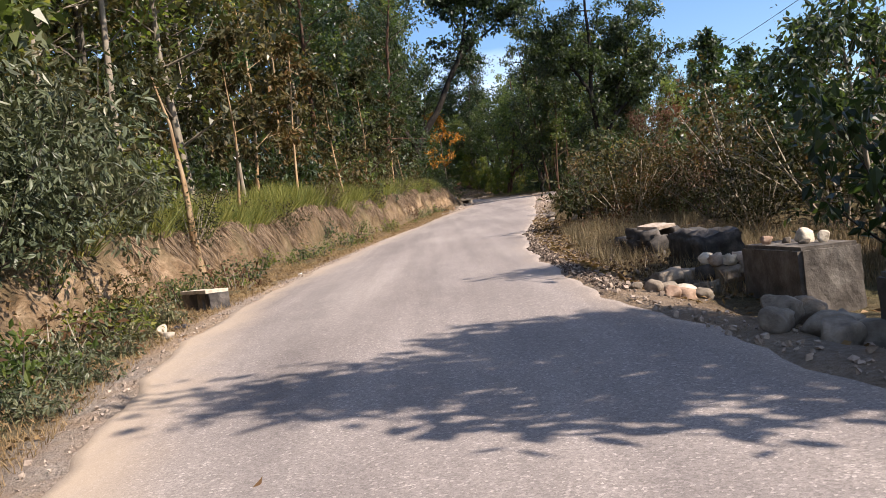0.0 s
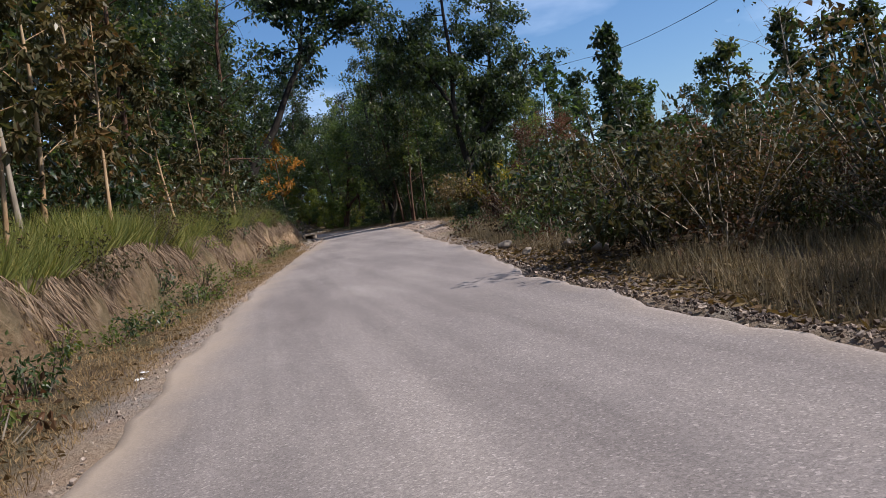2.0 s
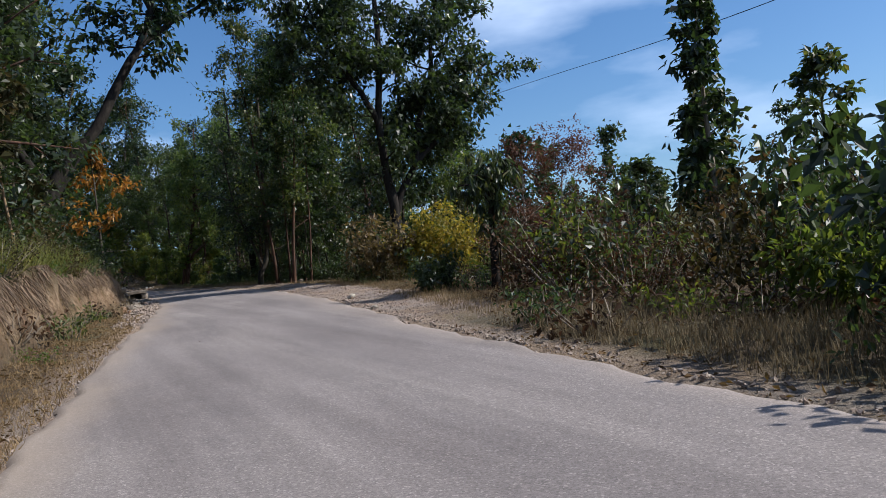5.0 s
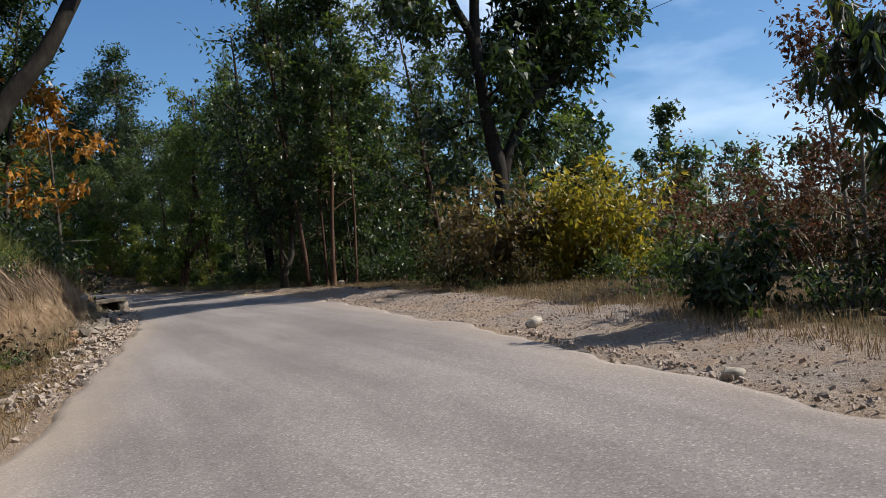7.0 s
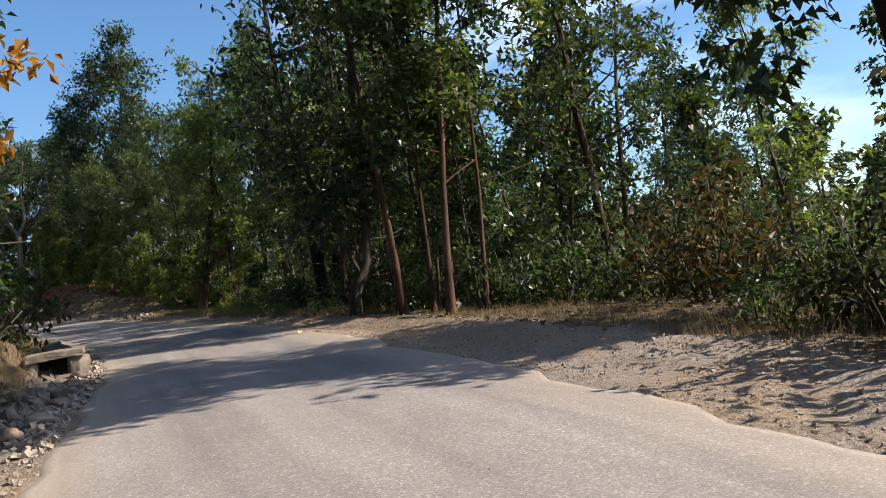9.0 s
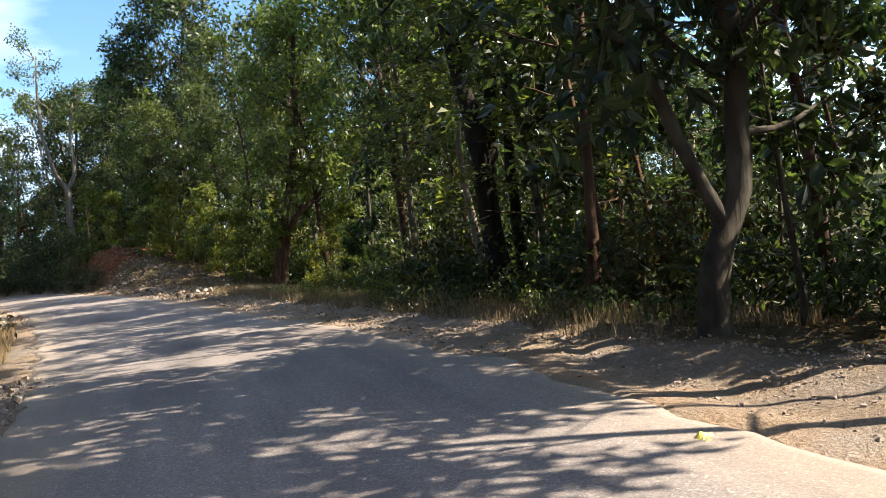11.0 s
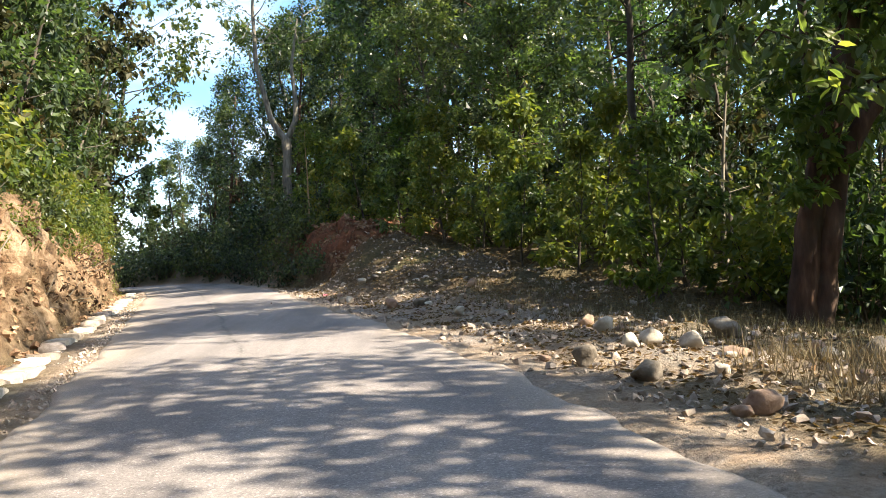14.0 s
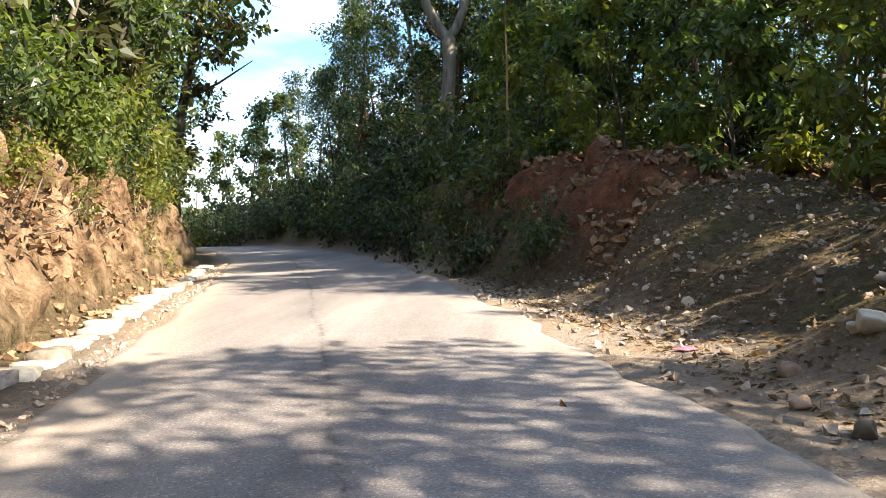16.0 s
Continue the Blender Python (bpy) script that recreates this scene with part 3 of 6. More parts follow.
def stem(p, d, length, rng, n=5, bend=0.15, rise=0.0):
    """A crooked line of n points from p along d."""
    pts, d = [np.array(p, float)], unit(np.array(d, float))
    for _ in range(n - 1):
        d = unit(d + rng.normal(0, bend, 3) + [0, 0, rise])
        pts.append(pts[-1] + d * length / (n - 1))
    return np.array(pts)


def crown_points(clumps, count, rng, flat=0.75, tufts=5, droop=0.35, tight=0.5):
    """Places and axes of leaves: each clump is a handful of leafy tufts with gaps between them."""
    c = np.repeat(np.array([k[0] for k in clumps]), tufts, 0)
    r = np.repeat(np.array([k[1] for k in clumps]), tufts)
    m = len(c)
    c = c + unit(rng.normal(0, 1, (m, 3))) * (r * rng.uniform(0.3, 1.05, m))[:, None] * [1, 1, flat]
    r = r * rng.uniform(0.7, 1.3, m) * tight
    i = rng.choice(m, count, p=r ** 2 / np.sum(r ** 2))
    g = unit(rng.normal(0, 1, (count, 3))) * (rng.uniform(0, 1, (count, 1)) ** 0.45)
    P = c[i] + g * r[i][:, None] * [1, 1, flat]
    A = g + rng.normal(0, 0.4, (count, 3)) + [0, 0, -droop]
    return P, A


def tree(name, label, height, base, radius, r0, leaves, size, leafm, bark, seed, limbs=16, lean=(0, 0), shape="round", fine=False, wide=0.5, gap=0.5, category="tree", group="", bend=0.05, clump=0.5):
    """A tree: crooked tapered trunk with limbs and twigs, and a crown of leaf clumps at their ends."""
    rng = np.random.default_rng(seed)
    e = thing(name, label, category, group)
    tb = Tubes()
    trunk = stem((0, 0, -0.25), (lean[0], lean[1], 1), height * 0.93, rng, 9, bend, 0.04 if lean[0] < 0.3 else 0.0)
    tt = np.linspace(0, 1, 9)
    tb.add(trunk, r0 * (1 - 0.82 * tt) * (1 + 0.5 * np.exp(-tt * 22)), 8 if fine else 6)
    clumps = [(trunk[-1], radius * 0.3 + 0.15)]
    for k in range(limbs):
        u = base + (1 - base) * ((k + rng.uniform(0.2, 0.8)) / limbs) ** 0.9
        u = min(u, 0.97)
        p = np.array([np.interp(u, tt, trunk[:, j]) for j in range(3)])
        az = k * 2.4 + rng.uniform(-0.5, 0.5)
        w = (u - base) / max(1 - base, 1e-3)
        prof = {"round": 1.0 - 0.55 * w ** 1.5 - 0.25 * (1 - w) ** 3, "column": 0.75 + 0.3 * np.sin(w * np.pi), "spread": 0.75 + 0.45 * w, "cone": 1.15 - w}[shape]
        ln = radius * prof * rng.uniform(0.65, 1.2)
        el = 0.25 + 0.9 * w if shape != "spread" else 0.35 + 0.4 * w
        limb = stem(p, (np.cos(az), np.sin(az), np.tan(el) * 0.8), ln, rng, 5, 0.16, 0.03)
        rl = r0 * (1 - 0.8 * u) * 0.45
        tb.add(limb[[0, 2, 4]] if not fine else limb, np.linspace(rl, rl * 0.25, 5 if fine else 3), 5 if fine else 3)
        if rng.uniform() < gap * 0.25:
            continue
        clumps.append((limb[-1], radius * clump * rng.uniform(0.32, 0.62)))
        for j in range(3):
            q = limb[2 + j // 2] if j < 2 else limb[3]
            tw = stem(q, unit(limb[-1] - limb[0]) + rng.normal(0, 0.6, 3), ln * rng.uniform(0.3, 0.55), rng, 3, 0.2, 0.02)
            tb.add(tw[[0, 2]] if not fine else tw, np.linspace(rl * 0.35, rl * 0.12, 3 if fine else 2), 3) if j < 1 or fine else None
            if rng.uniform() > gap * 0.35:
                clumps.append((tw[-1], radius * clump * rng.uniform(0.25, 0.5)))
    part("trunk", tb.mesh("trunk", bark), e)
    P, A = crown_points(clumps, leaves, rng)
    part("crown", mesh_from("crown", *leaf_geo(P, A, size, rng, wide, fine), leafm), e, kind="stuff")
    return e


def shrub(name, label, height, radius, leaves, size, leafm, bark, seed, stems=9, fine=False, wide=0.5, group="", category="shrub", low=0.15):
    """A many-stemmed bush, leafy nearly to the ground."""
    rng = np.random.default_rng(seed)
    e = thing(name, label, category, group)
    tb = Tubes()
    clumps = []
    for k in range(stems):
        az = k * 2.4 + rng.uniform(-0.4, 0.4)
        out = radius * rng.uniform(0.25, 1.0)
        h = height * rng.uniform(0.55, 1.0) * (1 - 0.35 * (out / radius) ** 2)
        s = stem((0.12 * np.cos(az), 0.12 * np.sin(az), -0.1), (np.cos(az) * out, np.sin(az) * out, h), math.hypot(out, h), rng, 6, 0.12, 0.02)
        tb.add(s, np.linspace(0.022, 0.005, 6) * (0.6 + height * 0.25), 3) if fine else tb.add(s[[0, 2, 5]], np.array([0.022, 0.015, 0.005]) * (0.6 + height * 0.25), 3)
        for j in range(1, 6):
            if s[j][2] > height * low:
                clumps.append((s[j] + rng.normal(0, 0.12 * radius, 3), radius * rng.uniform(0.2, 0.42)))
                if rng.uniform() < 0.6:
                    t2 = stem(s[j], rng.normal(0, 1, 3) + [0, 0, 0.4], radius * 0.45, rng, 3, 0.2)
                    tb.add(t2[[0, 2]], [0.008, 0.003], 3) if fine else None
                    clumps.append((t2[-1], radius * rng.uniform(0.15, 0.3)))
    part("trunk", tb.mesh("trunk", bark), e, kind="stuff")
    P, A = crown_points(clumps, leaves, rng, 0.85, 3, 0.3, 0.6)
    P[:, 2] = np.maximum(P[:, 2], 0.03)
    part("foliage", mesh_from("foliage", *leaf_geo(P, A, size, rng, wide, fine), leafm), e, kind="stuff")
    return e


def put(ob, x, y, turn=0.0, s=1.0, sz=None, sink=0.0, tilt=(0, 0)):
    ob.scale = (s, s, sz or s)
    return Matrix.Translation((x, y, gz(x, y) - sink)) @ Euler((radians(tilt[0]), radians(tilt[1]), turn)).to_matrix().to_4x4()


USED = set()


def plant(proto, x, y, turn=0.0, s=1.0, sz=None, sink=0.05, tilt=(0, 0), label=""):
    """Set a plant: the first time the one that was built, then copies of it."""
    if proto.name not in USED:
        USED.add(proto.name)
        ob = proto
        m = put(ob, x, y, turn, s, sz, sink, tilt)
        ob.matrix_basis = m @ Matrix.Diagonal((*ob.scale, 1))
    else:
        keep = tuple(proto.scale)
        proto.scale = (s, s, sz or s)
        ob = copy_thing(proto, put(proto, x, y, turn, s, sz, sink, tilt))
        proto.scale = keep
    if label:
        tagged(ob, label)
    return ob


FOREST = "roadside forest trees"
TALL = [tree("forest_tree", "tall slender forest tree with dense dark green leaves", 15.5, 0.14, 3.1, 0.17, 2250, 0.37, LEAF_DARK, BARK_DARK, 11, 26, group=FOREST),
        tree("forest_tree", "tall forest tree with broad dark green crown", 17.0, 0.22, 3.7, 0.2, 2500, 0.38, LEAF_DARK, BARK_RED, 12, 26, (0.06, 0.02), group=FOREST),
        tree("forest_tree", "tall forest tree with mid green sunlit leaves", 14.0, 0.12, 3.2, 0.15, 2250, 0.37, LEAF_GREEN, BARK_DARK, 13, 26, (-0.05, 0.03), group=FOREST),
        tree("forest_tree", "tall open-crowned forest tree with pale bark", 18.0, 0.32, 3.4, 0.18, 2100, 0.37, LEAF_GREEN, BARK_PALE, 14, 22, (0.03, -0.05), group=FOREST),
        tree("forest_tree", "tall forest tree with fresh green sunlit leaves", 16.0, 0.22, 3.4, 0.16, 2400, 0.38, LEAF_FRESH, BARK_DARK, 15, 26, (0.02, 0.03), group=FOREST)]
DULL = [tree("bank_tree", "tall bank tree with dull olive broad leaves", 13.5, 0.12, 2.9, 0.15, 2300, 0.36, LEAF_DULL, BARK_PALE, 18, 26, group=FOREST),
        tree("bank_tree", "slender bank tree with large dull olive leaves", 10.0, 0.16, 2.0, 0.09, 1700, 0.26, LEAF_DULL, BARK_TAN, 19, 20, (0.03, 0), group=FOREST, wide=0.6)]
EDGE = [tree("edge_tree", "forest edge tree with high fresh green crown", 14.0, 0.42, 3.3, 0.16, 2500, 0.36, LEAF_FRESH, BARK_RED, 16, 26, (-0.06, 0.0), group=FOREST),
        tree("edge_tree", "forest edge tree with high green crown and dark bark", 15.0, 0.4, 3.2, 0.15, 2500, 0.36, LEAF_GREEN, BARK_DARK, 17, 26, (-0.03, 0.04), group=FOREST)]
SLIM = [tree("young_tree", "slim young tree with large drooping green leaves", 9.0, 0.16, 1.7, 0.075, 1350, 0.255, LEAF_GREEN, BARK_DARK, 21, 16, group=FOREST, wide=0.6),
        tree("young_tree", "slim young tree with sparse olive leaves", 7.5, 0.16, 1.6, 0.065, 1150, 0.245, LEAF_OLIVE, BARK_PALE, 22, 14, (0.07, 0), group=FOREST, wide=0.6),
        tree("young_tree", "slim young tree with dark green leaves", 10.5, 0.2, 1.9, 0.085, 1500, 0.255, LEAF_DARK, BARK_RED, 23, 17, (-0.04, 0.05), group=FOREST, wide=0.6)]
FAR = [tree("distant_tree", "distant tree with dense green crown", 15, 0.1, 3.8, 0.2, 600, 0.8, LEAF_DARK, BARK_DARK, 31, 11, group="distant forest trees", wide=0.7),
       tree("distant_tree", "distant tree with open green crown", 13, 0.1, 3.4, 0.18, 580, 0.76, LEAF_GREEN, BARK_DARK, 32, 11, group="distant forest trees", wide=0.7)]
COLUMN = [tree("lopped_tree", "lopped tree with narrow column of dark green leaves", 9.0, 0.1, 0.78, 0.12, 2100, 0.3, LEAF_DARK, BARK_PALE, 41, 32, shape="column", group="lopped trees", clump=0.85, wide=0.6, gap=0.3, bend=0.012),
          tree("lopped_tree", "lopped tree with uneven bushy column of leaves", 8.2, 0.15, 0.95, 0.12, 2000, 0.3, LEAF_DARK, BARK_PALE, 42, 28, (0.02, 0), "column", group="lopped trees", clump=0.85, wide=0.6, gap=0.5, bend=0.015)]
UNDER = "forest undergrowth"
BUSH = [shrub("shrub", "green leafy shrub in the undergrowth", 2.4, 1.4, 800, 0.2, LEAF_GREEN, BARK_DARK, 51, wide=0.6, group=UNDER),
        shrub("dark_shrub", "dark green dense shrub in the undergrowth", 2.8, 1.6, 800, 0.225, LEAF_DARK, BARK_DARK, 52, wide=0.6, group=UNDER),
        shrub("light_shrub", "light green shrub in the undergrowth", 2.0, 1.2, 800, 0.19, LEAF_LIGHT, BARK_DARK, 53, wide=0.6, group=UNDER),
        shrub("olive_shrub", "dull olive shrub with withering leaves", 2.5, 1.5, 850, 0.18, LEAF_OLIVE, BARK_DARK, 54, wide=0.6, group=UNDER)]
DRY = [shrub("dry_shrub", "dry shrub with brown withered leaves", 2.4, 1.6, 1000, 0.15, LEAF_BROWN, BARK_PALE, 61, 13, group="dry shrubs"),
       shrub("dry_shrub", "half-withered shrub with olive and brown leaves", 3.0, 1.8, 1150, 0.16, LEAF_OLIVE, BARK_PALE, 62, 13, group="dry shrubs"),
       shrub("dry_shrub", "withered shrub with rust-coloured leaves", 3.2, 1.6, 1100, 0.15, LEAF_RUST, BARK_PALE, 63, 12, group="dry shrubs")]
WEED = [shrub("weed", "low green leafy weed on the verge", 0.65, 0.5, 280, 0.085, LEAF_GREEN, BARK_DARK, 71, 8, group="verge weeds", category="weed", low=0.05),
        shrub("weed", "low light green weed on the verge", 0.55, 0.45, 270, 0.08, LEAF_LIGHT, BARK_DARK, 72, 8, group="verge weeds", category="weed", low=0.05),
        shrub("weed", "low dry brown weed on the verge", 0.6, 0.5, 170, 0.1, LEAF_BROWN, BARK_PALE, 73, 9, group="verge weeds", category="weed", low=0.05)]

rng = np.random.default_rng(5)
TAKEN = []


def scatter(count, lat0, lat1, y0, y1, gap, kinds, weights, s0=0.85, s1=1.15, bias=1.0, sink=0.05, tall=False):
    """Random plants over a strip of the plan, kept some distance apart."""
    done = 0
    for _ in range(count * 10):
        if done >= count:
            return
        y = rng.uniform(y0, y1)
        lat = lat0 + (lat1 - lat0) * rng.uniform() ** bias
        x = at(lat, y)
        if tall and (x > 15.5 + 0.85 * (y - 60) or (62 < y < 71.5 and x > 8)):
            continue
        if any((x - a) ** 2 + (y - b) ** 2 < gap * gap for a, b in TAKEN):
            continue
        TAKEN.append((x, y))
        k = kinds[rng.choice(len(kinds), p=np.array(weights) / sum(weights))]
        s = rng.uniform(s0, s1)
        turn, sz = rng.uniform(0, 6.28), s * rng.uniform(0.9, 1.15)
        if 9 < x < 19 and 78 < y < 88.3 and k in TALL:        # lower growth on the slope beside the gravel
            s, sz = 0.7 * s, 0.45 * sz
        elif k in SLIM and (15 < x < 20 and 55 < y < 64 or 15 < x < 26 and 26 < y < 38):
            sz *= 0.55
        plant(k, x, y, turn, s, sz, sink, (rng.normal(0, 2), rng.normal(0, 2)))
        done += 1


def hero(ob, x, y, turn=0.0, s=1.0, sz=None, tilt=(0, 0), sink=0.05):
    TAKEN.append((x, y))
    return plant(ob, x, y, turn, s, sz, sink, tilt)


def shaped_tree(name, label, stems, leaves, size, leafm, bark, seed, twig=1.8, clump=0.6, start=0.45, per=7, sprouts=(), fine=True, wide=0.5, droop=0.35):
    """A tree of given stems (points, radii), with leafy twigs along their upper parts and low leafy shoots."""
    g2 = np.random.default_rng(seed)
    e = thing(name, label, "tree")
    tb = Tubes()
    clumps = []
    for k, (pts, radii) in enumerate(stems):
        pts = np.array(pts, float)
        t = np.linspace(0, 1, len(pts))
        tf = np.linspace(0, 1, len(pts) * 3)
        q = np.stack([np.interp(tf, t, pts[:, j]) for j in range(3)], -1)
        q[1:-1] = (q[:-2] + 2 * q[1:-1] + q[2:]) / 4 + g2.normal(0, 0.018, (len(q) - 2, 3))
        tb.add(q, np.interp(tf, t, radii) * g2.uniform(0.93, 1.07, len(q)), 10)
        for j in range(per):
            u = start + (1 - start) * (j + 0.7) / per
            c = np.array([np.interp(u, t, pts[:, i]) for i in range(3)])
            az = j * 2.4 + k
            s = stem(c, (np.cos(az), np.sin(az), 0.35), twig * g2.uniform(0.6, 1.2), g2, 5, 0.2)
            tb.add(s, np.linspace(0.05, 0.012, 5), 5)
            for i in (2, 3, 4):
                clumps.append((s[i] + g2.normal(0, 0.2, 3), clump * g2.uniform(0.6, 1.1)))
                s2 = stem(s[i], g2.normal(0, 1, 3) + [0, 0, -0.2], twig * 0.5, g2, 3, 0.2)
                tb.add(s2, [0.018, 0.012, 0.006], 4)
                clumps.append((s2[-1], clump * g2.uniform(0.5, 0.9)))
    part("trunk", tb.mesh("trunk", bark), e)
    part("crown", mesh_from("crown", *leaf_geo(*crown_points(clumps, leaves, g2, droop=droop), size, g2, wide, fine), leafm), e, kind="stuff")
    if sprouts:
        part("epicormic_growth", mesh_from("epicormic_growth", *leaf_geo(*crown_points([((x, y, z), r) for x, y, z, r in sprouts], 90 * len(sprouts), g2), 0.17, g2, 0.6, True), LEAF_LIGHT), e, "leafy yellow-green shoots on the trunk", kind="stuff")
    return e


# single trees that can be told apart
for k, (x, y, sc, sz) in enumerate(((-2.6, 53.5, 0.72, 0.72), (-3.2, 47.5, 0.66, 0.62), (-3.4, 60.5, 0.8, 0.78))):
    hero(TALL[k % 2], x, y, k * 2.0, sc, sz)
hero(shaped_tree("great_tree", "great spreading roadside tree with shade-darkened forked trunk",
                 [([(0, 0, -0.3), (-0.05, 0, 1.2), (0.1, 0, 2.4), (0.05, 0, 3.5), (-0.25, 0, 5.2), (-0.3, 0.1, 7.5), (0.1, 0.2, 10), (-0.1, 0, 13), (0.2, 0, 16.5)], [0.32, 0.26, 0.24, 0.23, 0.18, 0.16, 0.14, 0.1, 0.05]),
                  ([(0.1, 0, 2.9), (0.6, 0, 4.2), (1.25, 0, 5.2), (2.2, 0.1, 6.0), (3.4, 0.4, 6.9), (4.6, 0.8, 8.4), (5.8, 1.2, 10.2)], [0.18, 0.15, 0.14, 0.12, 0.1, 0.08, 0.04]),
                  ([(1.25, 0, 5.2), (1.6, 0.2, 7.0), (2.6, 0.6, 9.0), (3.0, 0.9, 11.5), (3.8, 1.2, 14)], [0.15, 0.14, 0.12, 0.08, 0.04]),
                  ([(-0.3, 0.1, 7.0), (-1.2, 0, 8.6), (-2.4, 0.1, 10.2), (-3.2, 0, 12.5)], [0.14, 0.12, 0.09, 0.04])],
                 13500, 0.36, LEAF_DARK, BARK_SHADED, 81, 2.1, 0.8, 0.36, 12, fine=False, wide=0.5, droop=0.9), 12.3, 61.6)
hero(shaped_tree("leaning_tree", "shade-darkened tree leaning out over the road from the bank",
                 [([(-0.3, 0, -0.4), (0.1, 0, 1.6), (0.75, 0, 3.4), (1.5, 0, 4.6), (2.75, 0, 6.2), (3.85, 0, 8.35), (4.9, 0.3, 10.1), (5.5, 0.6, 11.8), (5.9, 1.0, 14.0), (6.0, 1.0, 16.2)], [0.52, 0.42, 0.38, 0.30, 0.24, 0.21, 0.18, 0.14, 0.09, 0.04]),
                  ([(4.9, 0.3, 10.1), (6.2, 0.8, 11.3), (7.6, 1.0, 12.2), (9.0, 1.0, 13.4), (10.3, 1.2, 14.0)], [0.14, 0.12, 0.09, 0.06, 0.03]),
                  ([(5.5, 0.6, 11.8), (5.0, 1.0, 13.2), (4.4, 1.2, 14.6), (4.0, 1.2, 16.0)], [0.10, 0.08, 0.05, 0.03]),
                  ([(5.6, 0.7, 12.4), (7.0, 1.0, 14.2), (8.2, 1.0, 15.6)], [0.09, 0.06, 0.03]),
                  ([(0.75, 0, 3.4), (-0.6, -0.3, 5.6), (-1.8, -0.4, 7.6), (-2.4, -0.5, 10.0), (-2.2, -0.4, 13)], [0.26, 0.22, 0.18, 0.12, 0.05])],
                 9800, 0.36, LEAF_DARK, BARK_SHADED, 82, 1.9, 0.72, 0.6, 11, fine=False, wide=0.6), -2.0, 67.0)
hero(TALL[3], 19.5, 91.0, 0.5, 0.9)
hero(tree("autumn_tree", "small tree with orange and yellow leaves", 7.5, 0.25, 1.8, 0.1, 800, 0.27, LEAF_ORANGE, BARK_DARK, 83, 13, gap=1.0, wide=0.6), 0.9, 71.5)


def forked_tree():
    """A pale trunk that parts into one long and one short limb, with thin leafage far up."""
    g2 = np.random.default_rng(84)
    e = thing("forked_tree", "pale forked tree with thin high crown", "tree")
    tb = Tubes()
    tb.add([(0, 0, -0.3), (0.05, 0, 1.5), (-0.05, 0, 3.4), (0.05, 0, 5.0), (0.02, 0, 5.8), (0.0, 0, 6.15)], [0.36, 0.3, 0.27, 0.26, 0.29, 0.2], 9)
    tb.add([(0.02, 0, 5.85), (-0.4, 0, 6.4), (-0.85, 0, 7.2), (-1.1, 0.1, 8.4), (-1.55, 0, 10.4), (-1.65, 0.2, 13.8), (-1.5, 0.2, 17)], [0.22, 0.2, 0.18, 0.16, 0.14, 0.1, 0.04], 8)
    tb.add([(0.0, 0, 5.85), (0.35, 0, 6.4), (0.62, 0, 7.1), (0.66, 0.1, 8.2), (0.5, 0, 10.2), (1.0, -0.3, 13.0)], [0.2, 0.18, 0.16, 0.13, 0.1, 0.04], 8)
    clumps = []
    for x, z in ((-1.6, 14), (-1.8, 16), (-1.6, 17.5), (1.0, 12.4), (1.3, 14), (-1.2, 12.5)):
        for _ in range(5):
            s = stem((x, 0, z - 0.8), g2.normal(0, 1, 3) + [0, 0, 0.5], 2.2, g2, 4, 0.2)
            tb.add(s, [0.04, 0.03, 0.02, 0.01], 4)
            clumps += [(s[-1], 0.7), (s[2], 0.5)]
    part("trunk", tb.mesh("trunk", BARK_GREY), e)
    part("crown", mesh_from("crown", *leaf_geo(*crown_points(clumps, 1500, g2), 0.3, g2), LEAF_GREEN), e, kind="stuff")
    return e


hero(forked_tree(), -2.8, 143)
hero(shaped_tree("twin_stem_tree", "reddish twin-stemmed tree with leafy shoots",
                 [([(0, 0, -0.3), (0.18, 0, 0.9), (0.40, 0, 1.9), (0.85, -0.1, 3.7), (1.15, -0.15, 5.2), (1.45, -0.2, 6.6), (1.6, -0.2, 9), (1.9, 0, 12), (2.0, 0, 14.5)], [0.26, 0.2, 0.18, 0.17, 0.15, 0.14, 0.12, 0.09, 0.04]),
                  ([(0.3, -0.05, -0.3), (0.46, -0.1, 1.0), (0.68, -0.12, 2.2), (1.05, -0.2, 3.0), (1.8, -0.2, 3.6), (2.95, -0.2, 4.5), (4.2, 0, 5.5), (5.4, 0.1, 6.2)], [0.19, 0.155, 0.14, 0.13, 0.11, 0.09, 0.06, 0.03])],
                 4600, 0.26, LEAF_FRESH, BARK_RED, 85, 1.9, 0.75, 0.4, 10,
                 [(0.05, -0.4, 2.0, 0.3), (0.25, -0.45, 2.5, 0.35), (0.0, -0.4, 3.0, 0.35), (0.45, -0.45, 3.2, 0.3), (0.1, -0.4, 3.6, 0.3), (0.6, -0.4, 2.3, 0.25), (0.9, -0.4, 4.6, 0.3), (1.2, -0.3, 5.2, 0.3)]), 8.67, 105.45)
hero(shaped_tree("curved_tree", "tree with crooked dark trunk beside the gravel",
                 [([(0, 0, -0.2), (0.03, 0, 0.6), (0.45, 0, 1.3), (0.6, 0, 2.3), (0.58, 0, 3.2), (0.5, 0, 5), (0.8, 0, 8), (0.7, 0, 11), (0.9, 0, 14.5)], [0.2, 0.155, 0.13, 0.12, 0.115, 0.11, 0.1, 0.07, 0.03]),
                  ([(0.3, 0, 1.1), (-0.1, 0.2, 2.2), (-0.7, 0.3, 3.6), (-1.2, 0.5, 5.5), (-1.4, 0.5, 8)], [0.08, 0.07, 0.06, 0.05, 0.02])],
                 2600, 0.24, LEAF_DARK, BARK_DARK, 87, 1.7, 0.7, 0.3, 12), 9.3, 76.0)
